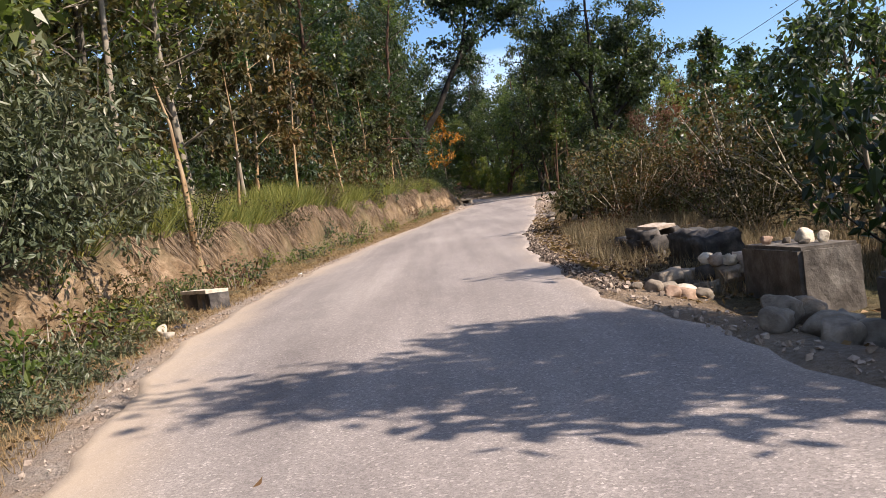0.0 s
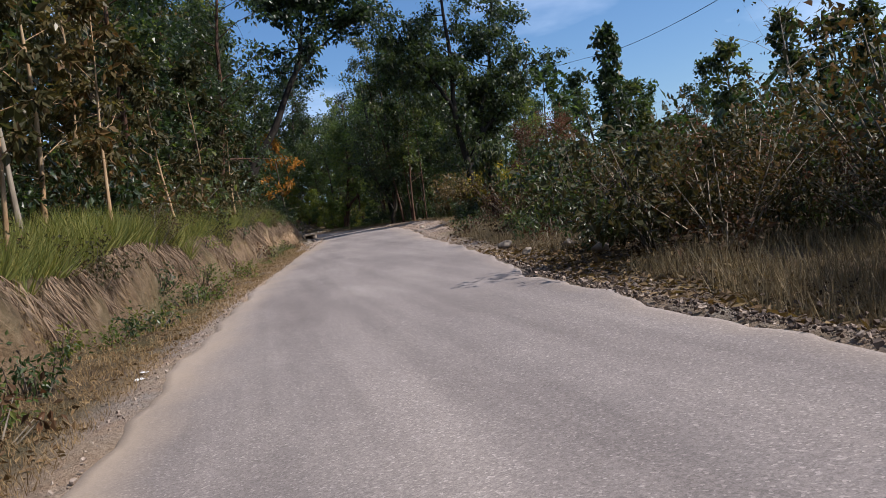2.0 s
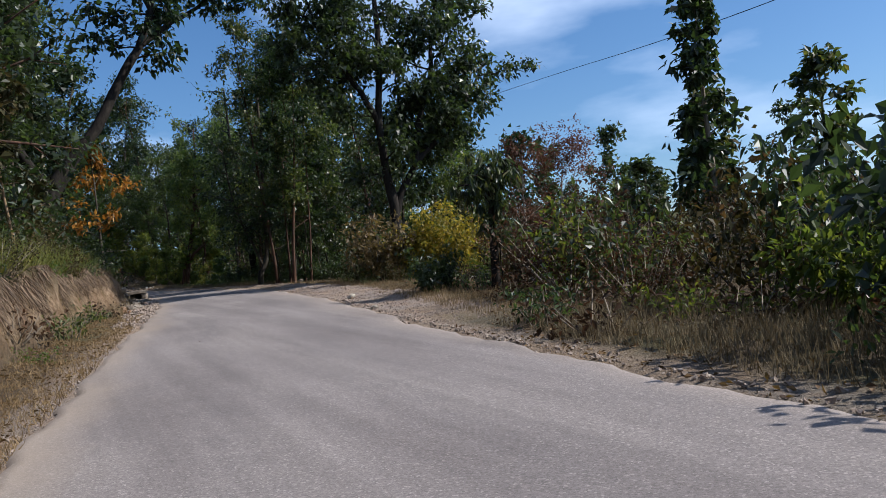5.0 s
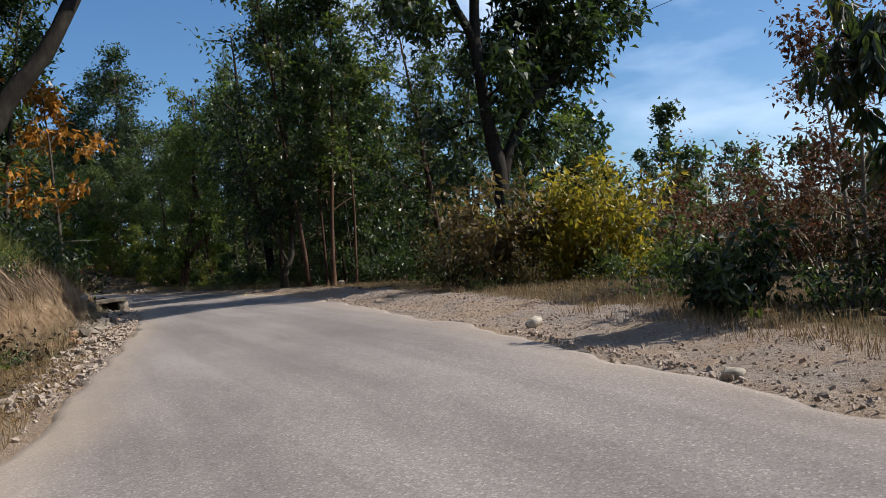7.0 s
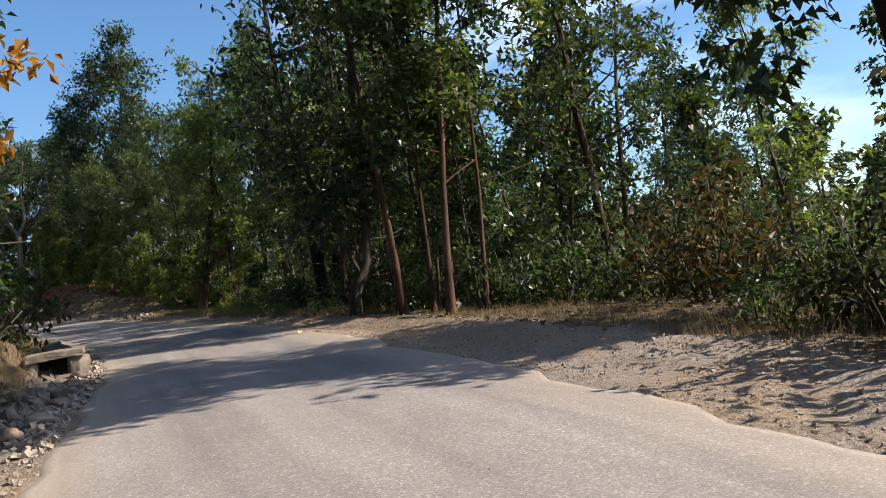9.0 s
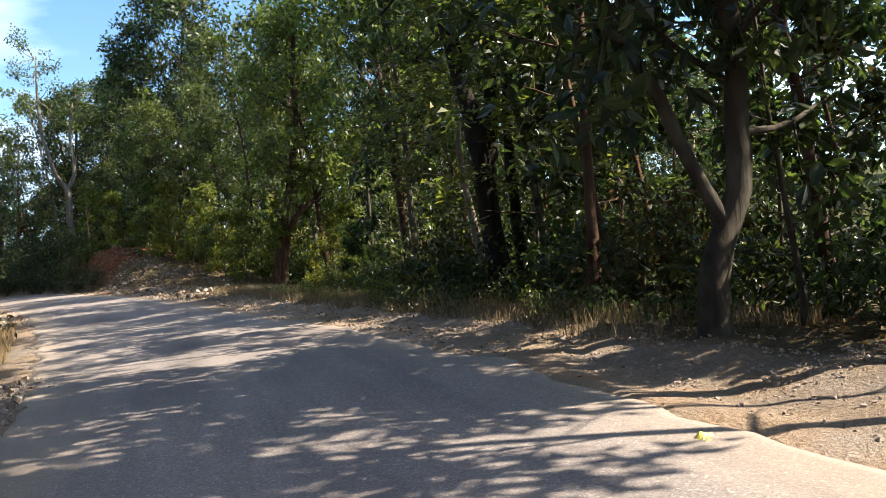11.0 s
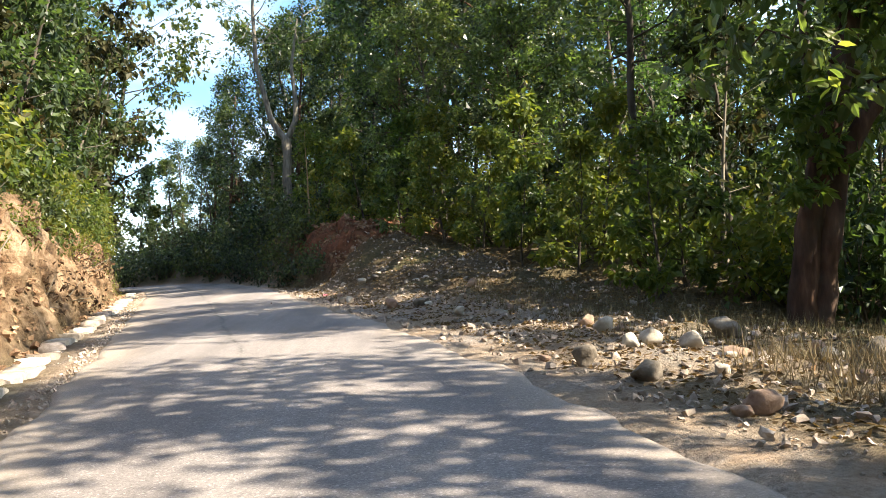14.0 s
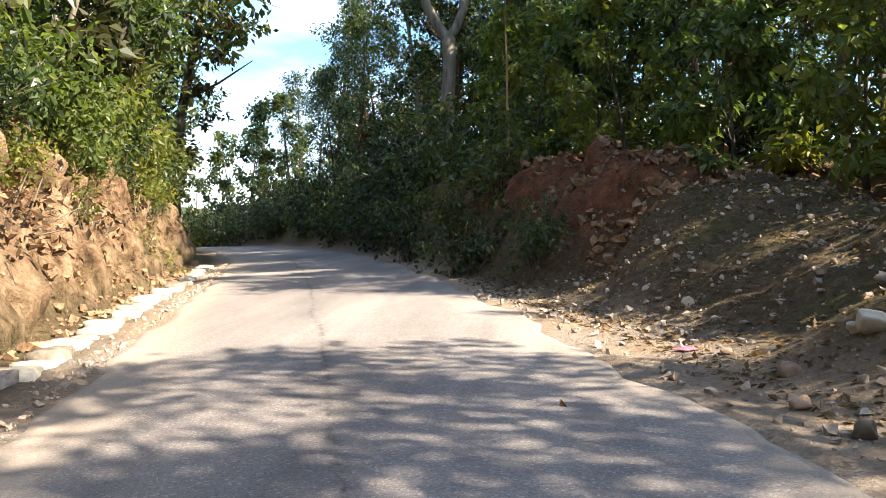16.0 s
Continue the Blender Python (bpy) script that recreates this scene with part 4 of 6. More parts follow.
hero(shaped_tree("dark_twin_tree", "large dark tree that parts into several stems",
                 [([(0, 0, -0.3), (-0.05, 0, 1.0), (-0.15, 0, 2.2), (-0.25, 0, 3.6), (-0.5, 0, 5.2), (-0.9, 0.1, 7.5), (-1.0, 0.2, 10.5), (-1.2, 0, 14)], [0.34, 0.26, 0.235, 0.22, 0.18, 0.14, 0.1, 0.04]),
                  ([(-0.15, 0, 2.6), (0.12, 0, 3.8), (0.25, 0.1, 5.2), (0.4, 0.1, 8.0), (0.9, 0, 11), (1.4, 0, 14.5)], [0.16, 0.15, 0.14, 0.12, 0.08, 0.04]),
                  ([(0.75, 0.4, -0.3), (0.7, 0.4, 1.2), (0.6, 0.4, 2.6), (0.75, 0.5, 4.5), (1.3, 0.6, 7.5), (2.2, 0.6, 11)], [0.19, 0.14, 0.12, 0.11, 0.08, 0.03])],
                 1500, 0.28, LEAF_GREEN, BARK_SHADED, 88, 2.0, 0.8, 0.62, 10, fine=False, wide=0.6), 11.15, 85.8)
for k, (x, y, ln) in enumerate(((10.2, 71.7, (0.0, 0.02)), (10.35, 73.0, (0.01, 0)), (9.75, 73.4, (0.0, 0)), (11.2, 71.9, (0.02, 0.03)), (10.2, 80.0, (0.03, 0)), (11.6, 74.5, (-0.01, 0.02)), (12.2, 77.5, (0.02, 0)))):
    hero(tree("red_barked_tree", "straight tree with reddish bark by the roadside", 13.5 + k % 3, 0.24, 2.3, 0.092 - 0.035 * (k % 2), 2300, 0.28, (LEAF_DARK, LEAF_GREEN)[k % 2], BARK_RED, 90 + k, 18, ln, bend=0.03, group="red-barked trees"), x, y)
hero(shaped_tree("dark_tree", "small lopped dark tree with a drooping leafy top",
                 [([(0, 0, -0.3), (0.03, 0, 1.2), (0.08, 0, 2.4), (0.12, 0, 3.3), (0.15, 0, 3.75)], [0.17, 0.14, 0.12, 0.1, 0.05]),
                  ([(0.15, -0.1, -0.2), (0.2, -0.14, 1.2), (0.2, -0.14, 2.6)], [0.02, 0.02, 0.01]),
                  ([(0.1, 0, 2.7), (0.45, 0, 3.2), (0.6, 0, 3.6)], [0.06, 0.05, 0.03]),
                  ([(0.1, 0, 2.6), (-0.25, 0.1, 3.1), (-0.35, 0.1, 3.4)], [0.06, 0.05, 0.03])],
                 1500, 0.27, LEAF_DARK, BARK_SHADED, 101, 0.5, 0.2, 0.5, 6, wide=0.34, droop=1.1), 9.15, 46.8, 0, 0.82, 0.88)
hero(shrub("dark_shrub", "low dark green shrub beside the lopped tree", 1.9, 0.85, 1300, 0.16, LEAF_DARK, BARK_SHADED, 108, 12, True), 8.3, 48.7, 0, 0.78, 0.85)
hero(tree("rust_tree", "sparse tree with withered rust-coloured leaves", 7.0, 0.2, 1.9, 0.08, 1500, 0.16, LEAF_RUST, BARK_PALE, 102, 16, (0.05, 0.0), fine=True, gap=1.0, clump=0.7), 12.0, 49.8, 0, 0.66, 0.69)
hero(tree("rust_tree", "broad low tree with rust-brown withered leaves", 6.2, 0.12, 2.6, 0.09, 3000, 0.17, LEAF_RUST, BARK_PALE, 103, 18, clump=0.7), 14.3, 51.5, 0, 0.8, 0.72)
hero(tree("bare_tree", "nearly leafless thin tree with pale twigs", 6.0, 0.3, 1.9, 0.06, 160, 0.14, LEAF_OLIVE, BARK_PALE, 104, 16, (0.05, 0), "spread"), 12.6, 29.5)
hero(shrub("yellow_bush", "large bush with drooping green and golden leaves", 3.3, 2.0, 6200, 0.19, LEAF_GOLD, BARK_DARK, 105, 26, wide=0.6), 12.8, 58.0, 0, 0.94, 0.96)
hero(shrub("brown_bush", "tall brownish bush grown into the golden bush", 3.0, 1.2, 1900, 0.2, LEAF_TAN, BARK_DARK, 106, 16, wide=0.6), 10.5, 58.6)
hero(BUSH[0], 11.6, 60.2, 0.4, 0.95)
hero(BUSH[3], 10.2, 60.6, 1.4, 0.7)
for k, (x, y, sc) in enumerate(((12.0, 56.3, 0.42), (13.2, 56.0, 0.45), (14.4, 56.6, 0.5), (10.4, 57.2, 0.4))):
    hero(BUSH[(0, 2, 0, 3)[k]], x, y, k * 1.4, sc)
for k, (x, y, s) in enumerate(((17.0, 64.5, 0.55), (18.6, 66, 0.6), (20.2, 63, 0.5), (22.5, 64, 0.5), (19.8, 56, 0.38), (22.4, 58, 0.38), (14.6, 62.6, 0.62), (16.2, 59.6, 0.33), (24.5, 60, 0.42))):
    hero((SLIM[1], SLIM[2])[k % 2], x, y, k * 1.1, s)
hero(shrub("yellow_bush", "small yellow-leaved bush in the thicket", 2.8, 1.3, 1100, 0.2, LEAF_YELLOW, BARK_DARK, 107, 11), 15.2, 62.5)
for x, y, s, sz, k in ((15.45, 45.3, 1.0, 0.95, 0), (23.0, 43.3, 1.15, 1.0, 0), (22.9, 48.2, 1.05, 1.0, 1), (25.8, 43.1, 1.2, 1.05, 1), (25.0, 40.0, 1.1, 0.95, 0), (18.6, 52.0, 0.8, 0.55, 1), (17.0, 47.5, 0.9, 0.75, 1)):
    hero(COLUMN[k], x, y, x * 3.1 + y, s, sz)
# poles and thin trunks along the bank
hero(tree("dead_trunk", "bare ochre dead trunk on the clay bank", 5.0, 0.9, 0.4, 0.1, 60, 0.2, LEAF_OLIVE, BARK_TAN, 111, 3, (-0.03, 0.03), bend=0.06), -5.3, 18.0)
hero(tree("pale_pole_tree", "thin pale pole-like tree with few leaves", 9.0, 0.55, 1.1, 0.07, 700, 0.25, LEAF_GREEN, BARK_PALE, 112, 9, bend=0.03), -6.3, 27.3)
POLE = tree("bank_sapling", "slender pale-stemmed sapling with dull green leaves on the bank", 6.5, 0.35, 1.1, 0.06, 900, 0.24, LEAF_OLIVE, BARK_TAN, 115, 14, (0.03, 0), bend=0.04, wide=0.6, group="bank saplings")
for k, (lat, y, sc) in enumerate(((-4.3, 23.5, 0.85), (-4.6, 30.5, 1.0), (-4.2, 36.0, 0.9), (-4.5, 41.5, 1.0), (-4.3, 47.5, 0.85), (-4.6, 53.0, 1.0))):
    hero(POLE, at(lat, y), y, k * 2.1, sc)
hero(tree("grey_trunk_tree", "tall grey-trunked tree behind the bank", 13.0, 0.55, 2.4, 0.12, 2000, 0.27, LEAF_GREEN, BARK_PALE, 113, 14, (-0.03, 0), bend=0.02), -8.0, 21.5)
hero(tree("thin_pole_tree", "thin tan pole-like sapling on the red bank", 6.0, 0.7, 0.7, 0.06, 300, 0.22, LEAF_LIGHT, BARK_TAN, 114, 7, bend=0.02), -0.6, 131.6)
TAKEN += [(8 + 0.9 * i, 52.4 + 0.9 * j) for i in range(7) for j in range(6)]
TAKEN += [(8.3, 103.5), (7.5, 101.5), (8.8, 104.3), (7.9, 102.5), (9.6, 103.6), (7.0, 99.8), (6.6, 97.5), (9.0, 102.0)]
for k, (x, y, s) in enumerate(((10.9, 73.9, 0.6), (11.5, 72.8, 0.62), (10.6, 76.2, 0.6))):
    hero(SLIM[0], x, y, k * 1.3, s)
# large near bushes
DUSTY = shrub("broad_leaved_bush", "dusty grey-green bush overhanging the clay bank", 2.6, 1.6, 4200, 0.16, LEAF_DUSTY, BARK_DARK, 121, 20, True, 0.36, group="dusty bushes", low=0.25)
for k, (x, y, sc, lean) in enumerate(((-5.75, 10.4, 0.8, 16), (-5.95, 12.2, 0.95, 20), (-6.1, 14.1, 0.85, 20), (-5.9, 16.0, 0.6, 14), (-6.9, 12.8, 1.2, 5), (-6.6, 10.2, 1.1, 5))):
    hero(DUSTY, x, y, k * 1.3, sc, None, (0, lean))
FERN = shrub("ferny_weed", "low dusty fern-like weed at the foot of the bank", 0.75, 0.6, 700, 0.13, LEAF_DUSTY, BARK_DARK, 123, 14, True, 0.4, low=0.02, group="ferny weeds", category="weed")
for k, (x, y, sc) in enumerate(((-3.75, 8.2, 0.95), (-4.3, 8.9, 1.1), (-4.2, 7.6, 1.0), (-4.0, 9.8, 0.9), (-4.6, 10.2, 1.1), (-4.15, 11.0, 0.8), (-4.35, 12.3, 1.15), (-4.7, 13.2, 1.0), (-3.6, 7.0, 0.8), (-4.9, 9.4, 1.2))):
    hero(FERN, x, y, k * 1.7, sc * 0.58)
hero(tree("sapling", "bright-leaved sapling beside the concrete parapet", 4.4, 0.1, 1.5, 0.06, 3000, 0.145, LEAF_DARK, BARK_PALE, 124, 17, fine=True, clump=0.7), 7.6, 14.6)
hero(tree("sapling", "leafy sapling in the roadside thicket", 4.0, 0.1, 1.6, 0.06, 1700, 0.18, LEAF_DARK, BARK_PALE, 125, 16, fine=True, clump=0.7), 8.6, 18.0)
# trees off the road whose shade falls across it
SHADE = tree("small_tree", "small leafy tree at the roadside", 6.4, 0.16, 2.1, 0.09, 3600, 0.24, LEAF_GREEN, BARK_PALE, 126, 24, fine=True, clump=0.75)
LOW = tree("small_tree", "low leafy tree in the roadside thicket", 3.4, 0.1, 1.5, 0.05, 1500, 0.17, LEAF_OLIVE, BARK_PALE, 127, 16, fine=True, clump=0.7)
hero(SHADE, 5.9, 3.4, 0.4, 0.82, 1.25)
hero(SHADE, 7.6, 3.1, 2.0, 0.85, 1.3)
hero(SHADE, 9.6, 2.9, 0.8, 0.95, 1.35)
hero(SHADE, 7.0, 9.2, 1.0, 0.7, 1.0)
hero(SHADE, 6.5, 8.7, 2.6, 0.62, 0.9)
hero(LOW, 5.4, 4.3, 0.3, 1.0)
hero(LOW, 4.9, 5.3, 1.3, 0.8)
hero(LOW, 5.3, 21.4, 0.7, 0.5, 0.5)
hero(DRY[2], 6.2, 22.6, 2.7, 0.7)
hero(BUSH[3], 5.3, 20.0, 0.2, 0.6)
hero(BUSH[3], 5.2, 24.0, 1.2, 0.75)
hero(BUSH[3], 7.0, 18.0, 0.0, 0.7)
hero(SLIM[2], -3.9, 57.0, 0.6, 0.95)
hero(SLIM[0], -4.8, 52.0, 1.6, 0.95)
hero(BUSH[1], -2.6, 59.3, 0.2, 1.2)
for k, (x, y, sc) in enumerate(((4.5, 20.0, 0.75), (3.85, 20.9, 0.85), (4.4, 22.2, 0.55), (4.0, 23.2, 0.42), (6.0, 18.6, 0.6), (5.8, 22.0, 0.6), (6.4, 20.6, 0.75), (5.6, 29.5, 0.6), (6.1, 16.4, 0.55))):
    hero((DRY[1], BUSH[3], DRY[0], BUSH[1])[k % 4], x, y, k * 1.9, sc)
hero(DRY[1], 7.0, 24.4, 0.5, 0.7)
hero(DRY[0], 6.9, 26.5, 1.5, 1.0)
hero(BUSH[3], 7.0, 31.0, 2.5, 1.1)
# weeds and small bushes on the first bank
for k, (lat, y) in enumerate(((-3.1, 12.5), (-3.3, 16.2), (-3.6, 18), (-3.5, 22.5), (-3.7, 25.5), (-3.4, 29), (-3.8, 31.5), (-3.5, 35.5), (-3.7, 39), (-3.5, 43), (-3.8, 46.5), (-3.6, 50.5), (-3.7, 54), (-3.5, 58), (-4.3, 17.5), (-4.6, 23.5), (-4.5, 33.0), (-4.4, 41), (-4.6, 48.5), (-4.4, 56.0))):
    hero((BUSH[3], BUSH[0], BUSH[1], BUSH[3])[k % 4] if k > 13 else (BUSH[3], WEED[0], DRY[1], WEED[1])[k % 4], at(lat, y), y, k * 1.1, 0.42 + 0.07 * (k % 3) if k % 2 == 0 or k > 13 else 1.0, None, (0, 15))
# bushes that overhang the clay bank beyond the bend
for k, y in enumerate(np.arange(99, 141, 1.3)):
    lat = -4.75 - 0.25 * (k % 3)
    hero((BUSH[2], BUSH[0], BUSH[2], BUSH[2])[k % 4], at(lat, y), float(y), k * 1.7, 0.95 + 0.12 * (k % 3), None, (0, 16 + 5 * (k % 2)))
for k, y in enumerate((106.5, 112.4, 115.0, 117.2, 119.0, 121.2, 122.6, 124.4, 126.2, 127.5, 129.4, 131.3, 133.2, 135.5, 137.6)):
    hero((BUSH[2], BUSH[2], BUSH[0])[k % 3], at(-4.35 - 0.1 * (k % 2), y), float(y), k * 2.7, 0.55 + 0.1 * (k % 4), None, (0, 46))
for k, y in enumerate(np.arange(99, 141, 2.1)):
    hero((SLIM[0], BUSH[1], SLIM[1], BUSH[0])[k % 4], at(-5.6 - 0.5 * (k % 2), y), float(y), k * 2.3, 1.0, None, (0, 6))
for k, y in enumerate(np.arange(101, 141, 2.3)):
    hero((SLIM[0], SLIM[0], SLIM[1])[k % 3], at((-5.1 if y < 118 else -4.6) - 0.3 * (k % 2), y), float(y), k * 1.1, (0.75 if y < 118 else 0.95) + 0.09 * (k % 4), None, (0, 12 + 4 * (k % 3)))
# dark bushes at the foot of the red bank
for k, (lat, y) in enumerate(((4.4, 126.2), (3.9, 129.5), (4.3, 133), (3.8, 136.5), (4.3, 140), (4.0, 144), (4.5, 148), (4.6, 152), (5.2, 131.5), (5.5, 136), (5.6, 141), (6.5, 146))):
    hero(BUSH[k % 2], at(lat, y), y, k * 1.3, 0.62 + 0.05 * k)

# tall trees that close the bend and shade the road beyond it
for k, (lat, y, s) in enumerate(((-6.8, 67.5, 1.0), (-6.6, 78, 1.15), (-7.2, 84, 1.2), (-6.8, 90.5, 1.2))):
    hero(TALL[(k * 3 + k // 4) % 4], at(lat, y), y, k * 1.37, s)
for k, (lat, y, s) in enumerate(((9.6, 95.5, 1.0), (8.4, 92.5, 0.8), (14.5, 104.5, 1.05), (11.5, 99.4, 0.62), (10.6, 105.3, 0.92), (11.6, 109.2, 0.9), (12.6, 113.5, 0.6), (13.2, 117.0, 0.6), (10.8, 121.5, 0.6), (9.4, 125.5, 0.7), (10.0, 112.8, 0.85), (13.5, 119.5, 0.7), (9.2, 130, 0.7), (11.6, 123, 0.75))):
    hero((EDGE[0], EDGE[1], EDGE[1], TALL[4])[k % 4], at(lat, y), y, 0.4 * math.sin(k * 2.0), s)
for k, (x, y, s) in enumerate(((15.5, 81.0, 0.62), (16.0, 73.5, 0.75), (-4.0, 72.5, 1.05), (-3.8, 77, 1.1), (17.5, 85.5, 0.6), (18.5, 76.5, 0.8))):
    hero((TALL[0], TALL[1], TALL[3], TALL[0], TALL[1], TALL[0])[k], x, y, k * 2.2, s)
hero(tree("overhanging_tree", "broad leafy tree reaching over the road", 15.5, 0.3, 4.6, 0.24, 4200, 0.34, LEAF_GREEN, BARK_DARK, 128, 26, (0.08, 0), "spread", wide=0.6), -13.0, 141.0)
# fresh leafy thicket in front of the forest beyond the gravel
THICKET = [tree("thicket_tree", "bushy young tree with fresh light green leaves", 4.6, 0.06, 1.5, 0.055, 1500, 0.23, LEAF_LIGHT, BARK_DARK, 131, 20, (0.03, 0), wide=0.6, gap=0.9, group="thicket trees"),
           tree("thicket_tree", "bushy young tree with drooping mid green leaves", 3.8, 0.05, 1.5, 0.05, 1400, 0.22, LEAF_FRESH, BARK_DARK, 132, 18, wide=0.6, gap=0.9, group="thicket trees")]
for k, (lat, y, sc) in enumerate(((8.0, 108.6, 0.75), (9.3, 110.0, 0.9), (8.2, 112.2, 0.7), (9.4, 113.6, 0.95), (8.3, 115.6, 0.7), (9.6, 117.4, 1.0), (8.5, 119.0, 0.8), (9.8, 121.0, 1.05), (8.4, 122.4, 0.85), (9.2, 124.6, 1.05), (7.9, 126.2, 0.95), (8.8, 128.4, 1.1), (7.2, 129.0, 0.9), (7.6, 131.6, 1.1), (6.4, 133.2, 0.95), (6.8, 136.0, 1.1), (9.0, 98.2, 0.7), (9.6, 101.4, 0.75), (9.8, 103.6, 0.7))):
    hero(THICKET[(k + k // 3) % 2], at(lat, y), y, k * 1.7, sc)
for k, (lat, y, sc) in enumerate(((30, 116, 1.25), (34, 124, 1.35), (31, 132, 1.3), (37, 138, 1.4), (28, 140, 1.2), (38, 112, 1.3))):
    hero(FAR[k % 2], at(lat, y), y, k * 1.4, sc)
# forest on the uphill side
scatter(56, -5.4, -12, -6, 63, 1.6, TALL + SLIM + DULL, [1, 1, 2, 0, 1, 2, 4, 1, 5, 7], 0.8, 1.05, 1.15)
scatter(26, -13, -20, -6, 63, 2.2, FAR, [2, 1], 0.85, 1.05)
scatter(56, -4.8, -10, 2, 63, 1.1, BUSH, [3, 2, 1, 5], 0.7, 1.3)
scatter(26, -5.2, -14, 63, 98, 1.8, TALL + SLIM, [4, 4, 1, 1, 0, 1, 0, 3], 0.85, 1.1)
scatter(36, -3.9, -10, 64, 98, 1.2, BUSH, [2, 3, 1, 1], 0.6, 1.1)
for k, y in enumerate(np.arange(103, 158, 3.4)):
    hero(TALL[(k * 3) % 4], at(-7.0 - 0.9 * (k % 3), y), float(y), k * 1.9, 0.72 + 0.06 * (k % 3), None, (0, 5))
for k, (lat, y, s) in enumerate(((-5.0, 113, 0.75), (-4.9, 119, 0.8), (-5.0, 125, 0.8), (-4.7, 131, 0.85), (-4.5, 137, 0.85), (-4.4, 142.5, 0.85), (-4.5, 147, 0.85))):
    hero((TALL[4], EDGE[0], TALL[2])[k % 3], at(lat - 0.8, y), y, k * 2.3, s, None, (0, 4))
for k, (lat, y, s) in enumerate(((-4.6, 124.5, 0.85), (-4.5, 130.5, 0.9), (-4.6, 137, 0.9), (-4.8, 144, 0.95))):
    hero(EDGE[(k + 1) % 2], at(lat - 0.8, y), y, 3.1 + 0.3 * k, s, None, (0, 13))
for k, (x, y, s) in enumerate(((-22, 185, 0.74), (-25, 190, 0.74), (-19, 182, 0.74), (-28, 194, 0.74), (-16.5, 190, 0.55), (-20, 177, 0.4), (-31, 200, 0.55), (-24, 200, 0.6))):
    hero(FAR[k % 2], x, y, k * 1.1, s)
scatter(14, -8.5, -15, 98, 165, 2.0, TALL + SLIM, [2, 2, 3, 2, 1, 2, 1, 1], 0.85, 1.1)
# forest on the other side, past the gravel
scatter(9, 6.8, 12, 74, 96, 1.7, SLIM + TALL, [4, 1, 2, 0, 0, 1, 1, 1], 0.75, 1.0, tall=True)
scatter(9, 12, 26, 68, 100, 3.6, TALL + SLIM, [1, 1, 2, 2, 2, 3, 1, 3], 0.5, 0.65, tall=True)
scatter(34, 15, 34, 72, 132, 2.6, FAR, [1, 3], 0.42, 0.58)
scatter(20, 26, 36, 60, 132, 3.0, FAR, [2, 2], 0.34, 0.48)
scatter(14, 9, 16, 76, 99, 1.6, SLIM, [2, 1, 4], 0.8, 1.05)
scatter(26, 6.2, 8.5, 72, 90, 0.9, BUSH, [1, 5, 0, 1], 0.45, 0.75)
scatter(14, 8.4, 11, 88, 102, 1.0, BUSH, [4, 0, 4, 0], 0.5, 0.8)
scatter(20, 7.5, 16, 64, 88, 1.2, BUSH, [3, 4, 1, 2], 0.6, 1.1)
scatter(22, 8.5, 16, 86, 103, 1.2, BUSH, [5, 1, 5, 0], 0.8, 1.2)
scatter(22, 8.6, 14, 106, 170, 1.8, SLIM, [4, 1, 1], 0.6, 0.9)
scatter(22, 12, 30, 126, 170, 2.4, TALL + SLIM, [1, 1, 3, 3, 4, 2, 1, 1], 0.75, 1.0)
scatter(24, 13, 22, 104, 130, 1.6, SLIM, [4, 1, 2], 0.5, 0.75)
scatter(14, 15, 24, 104, 130, 2.0, FAR, [1, 2], 0.36, 0.48)
scatter(40, 9.3, 16, 102, 126, 1.2, BUSH, [4, 1, 4, 1], 0.7, 1.2)
scatter(32, 5.8, 12, 128, 160, 1.3, BUSH, [4, 2, 3, 1], 0.7, 1.3)
for k, (lat, y) in enumerate(((11.2, 135), (11.5, 139), (12.5, 143), (9.0, 150.5), (10.0, 153), (11.2, 157), (9.8, 147), (12.5, 137))):
    hero(TALL[(0, 4, 2, 1)[k % 4]], at(lat, y), y, k * 2.1, 0.98 + 0.05 * (k % 3))
for k, (lat, y) in enumerate(((13, 126), (15, 131), (12.5, 134.5), (16, 124), (14.5, 138))):
    hero(TALL[k % 2], at(lat, y), y, k * 1.9, (0.95, 1.3, 1.35, 0.95, 1.35)[k])
for k, (x, y, s) in enumerate(((-9.6, 160, 0.85), (-11.4, 164, 0.6), (-7.4, 157.5, 0.8), (-13, 170, 0.95), (-5.2, 154, 0.95), (-9, 166, 0.75), (-3.5, 158, 1.05), (-15.5, 178, 0.9), (-19, 186, 0.8))):
    hero(TALL[(1, 0, 2, 1, 3)[k % 5]], x, y, k * 1.7, s)
scatter(40, 4.2, 9.5, 142, 176, 1.0, BUSH, [1, 5, 0, 1], 0.9, 1.4)
scatter(26, -4.2, -9, 141, 172, 1.1, BUSH, [2, 4, 1, 1], 0.8, 1.3)
scatter(16, 6.5, 14, 146, 170, 1.6, SLIM + TALL, [2, 1, 3, 2, 2, 1, 1, 1], 0.8, 1.0)
scatter(24, -3, 10, 174, 192, 1.5, BUSH, [1, 4, 1, 1], 1.0, 1.4)
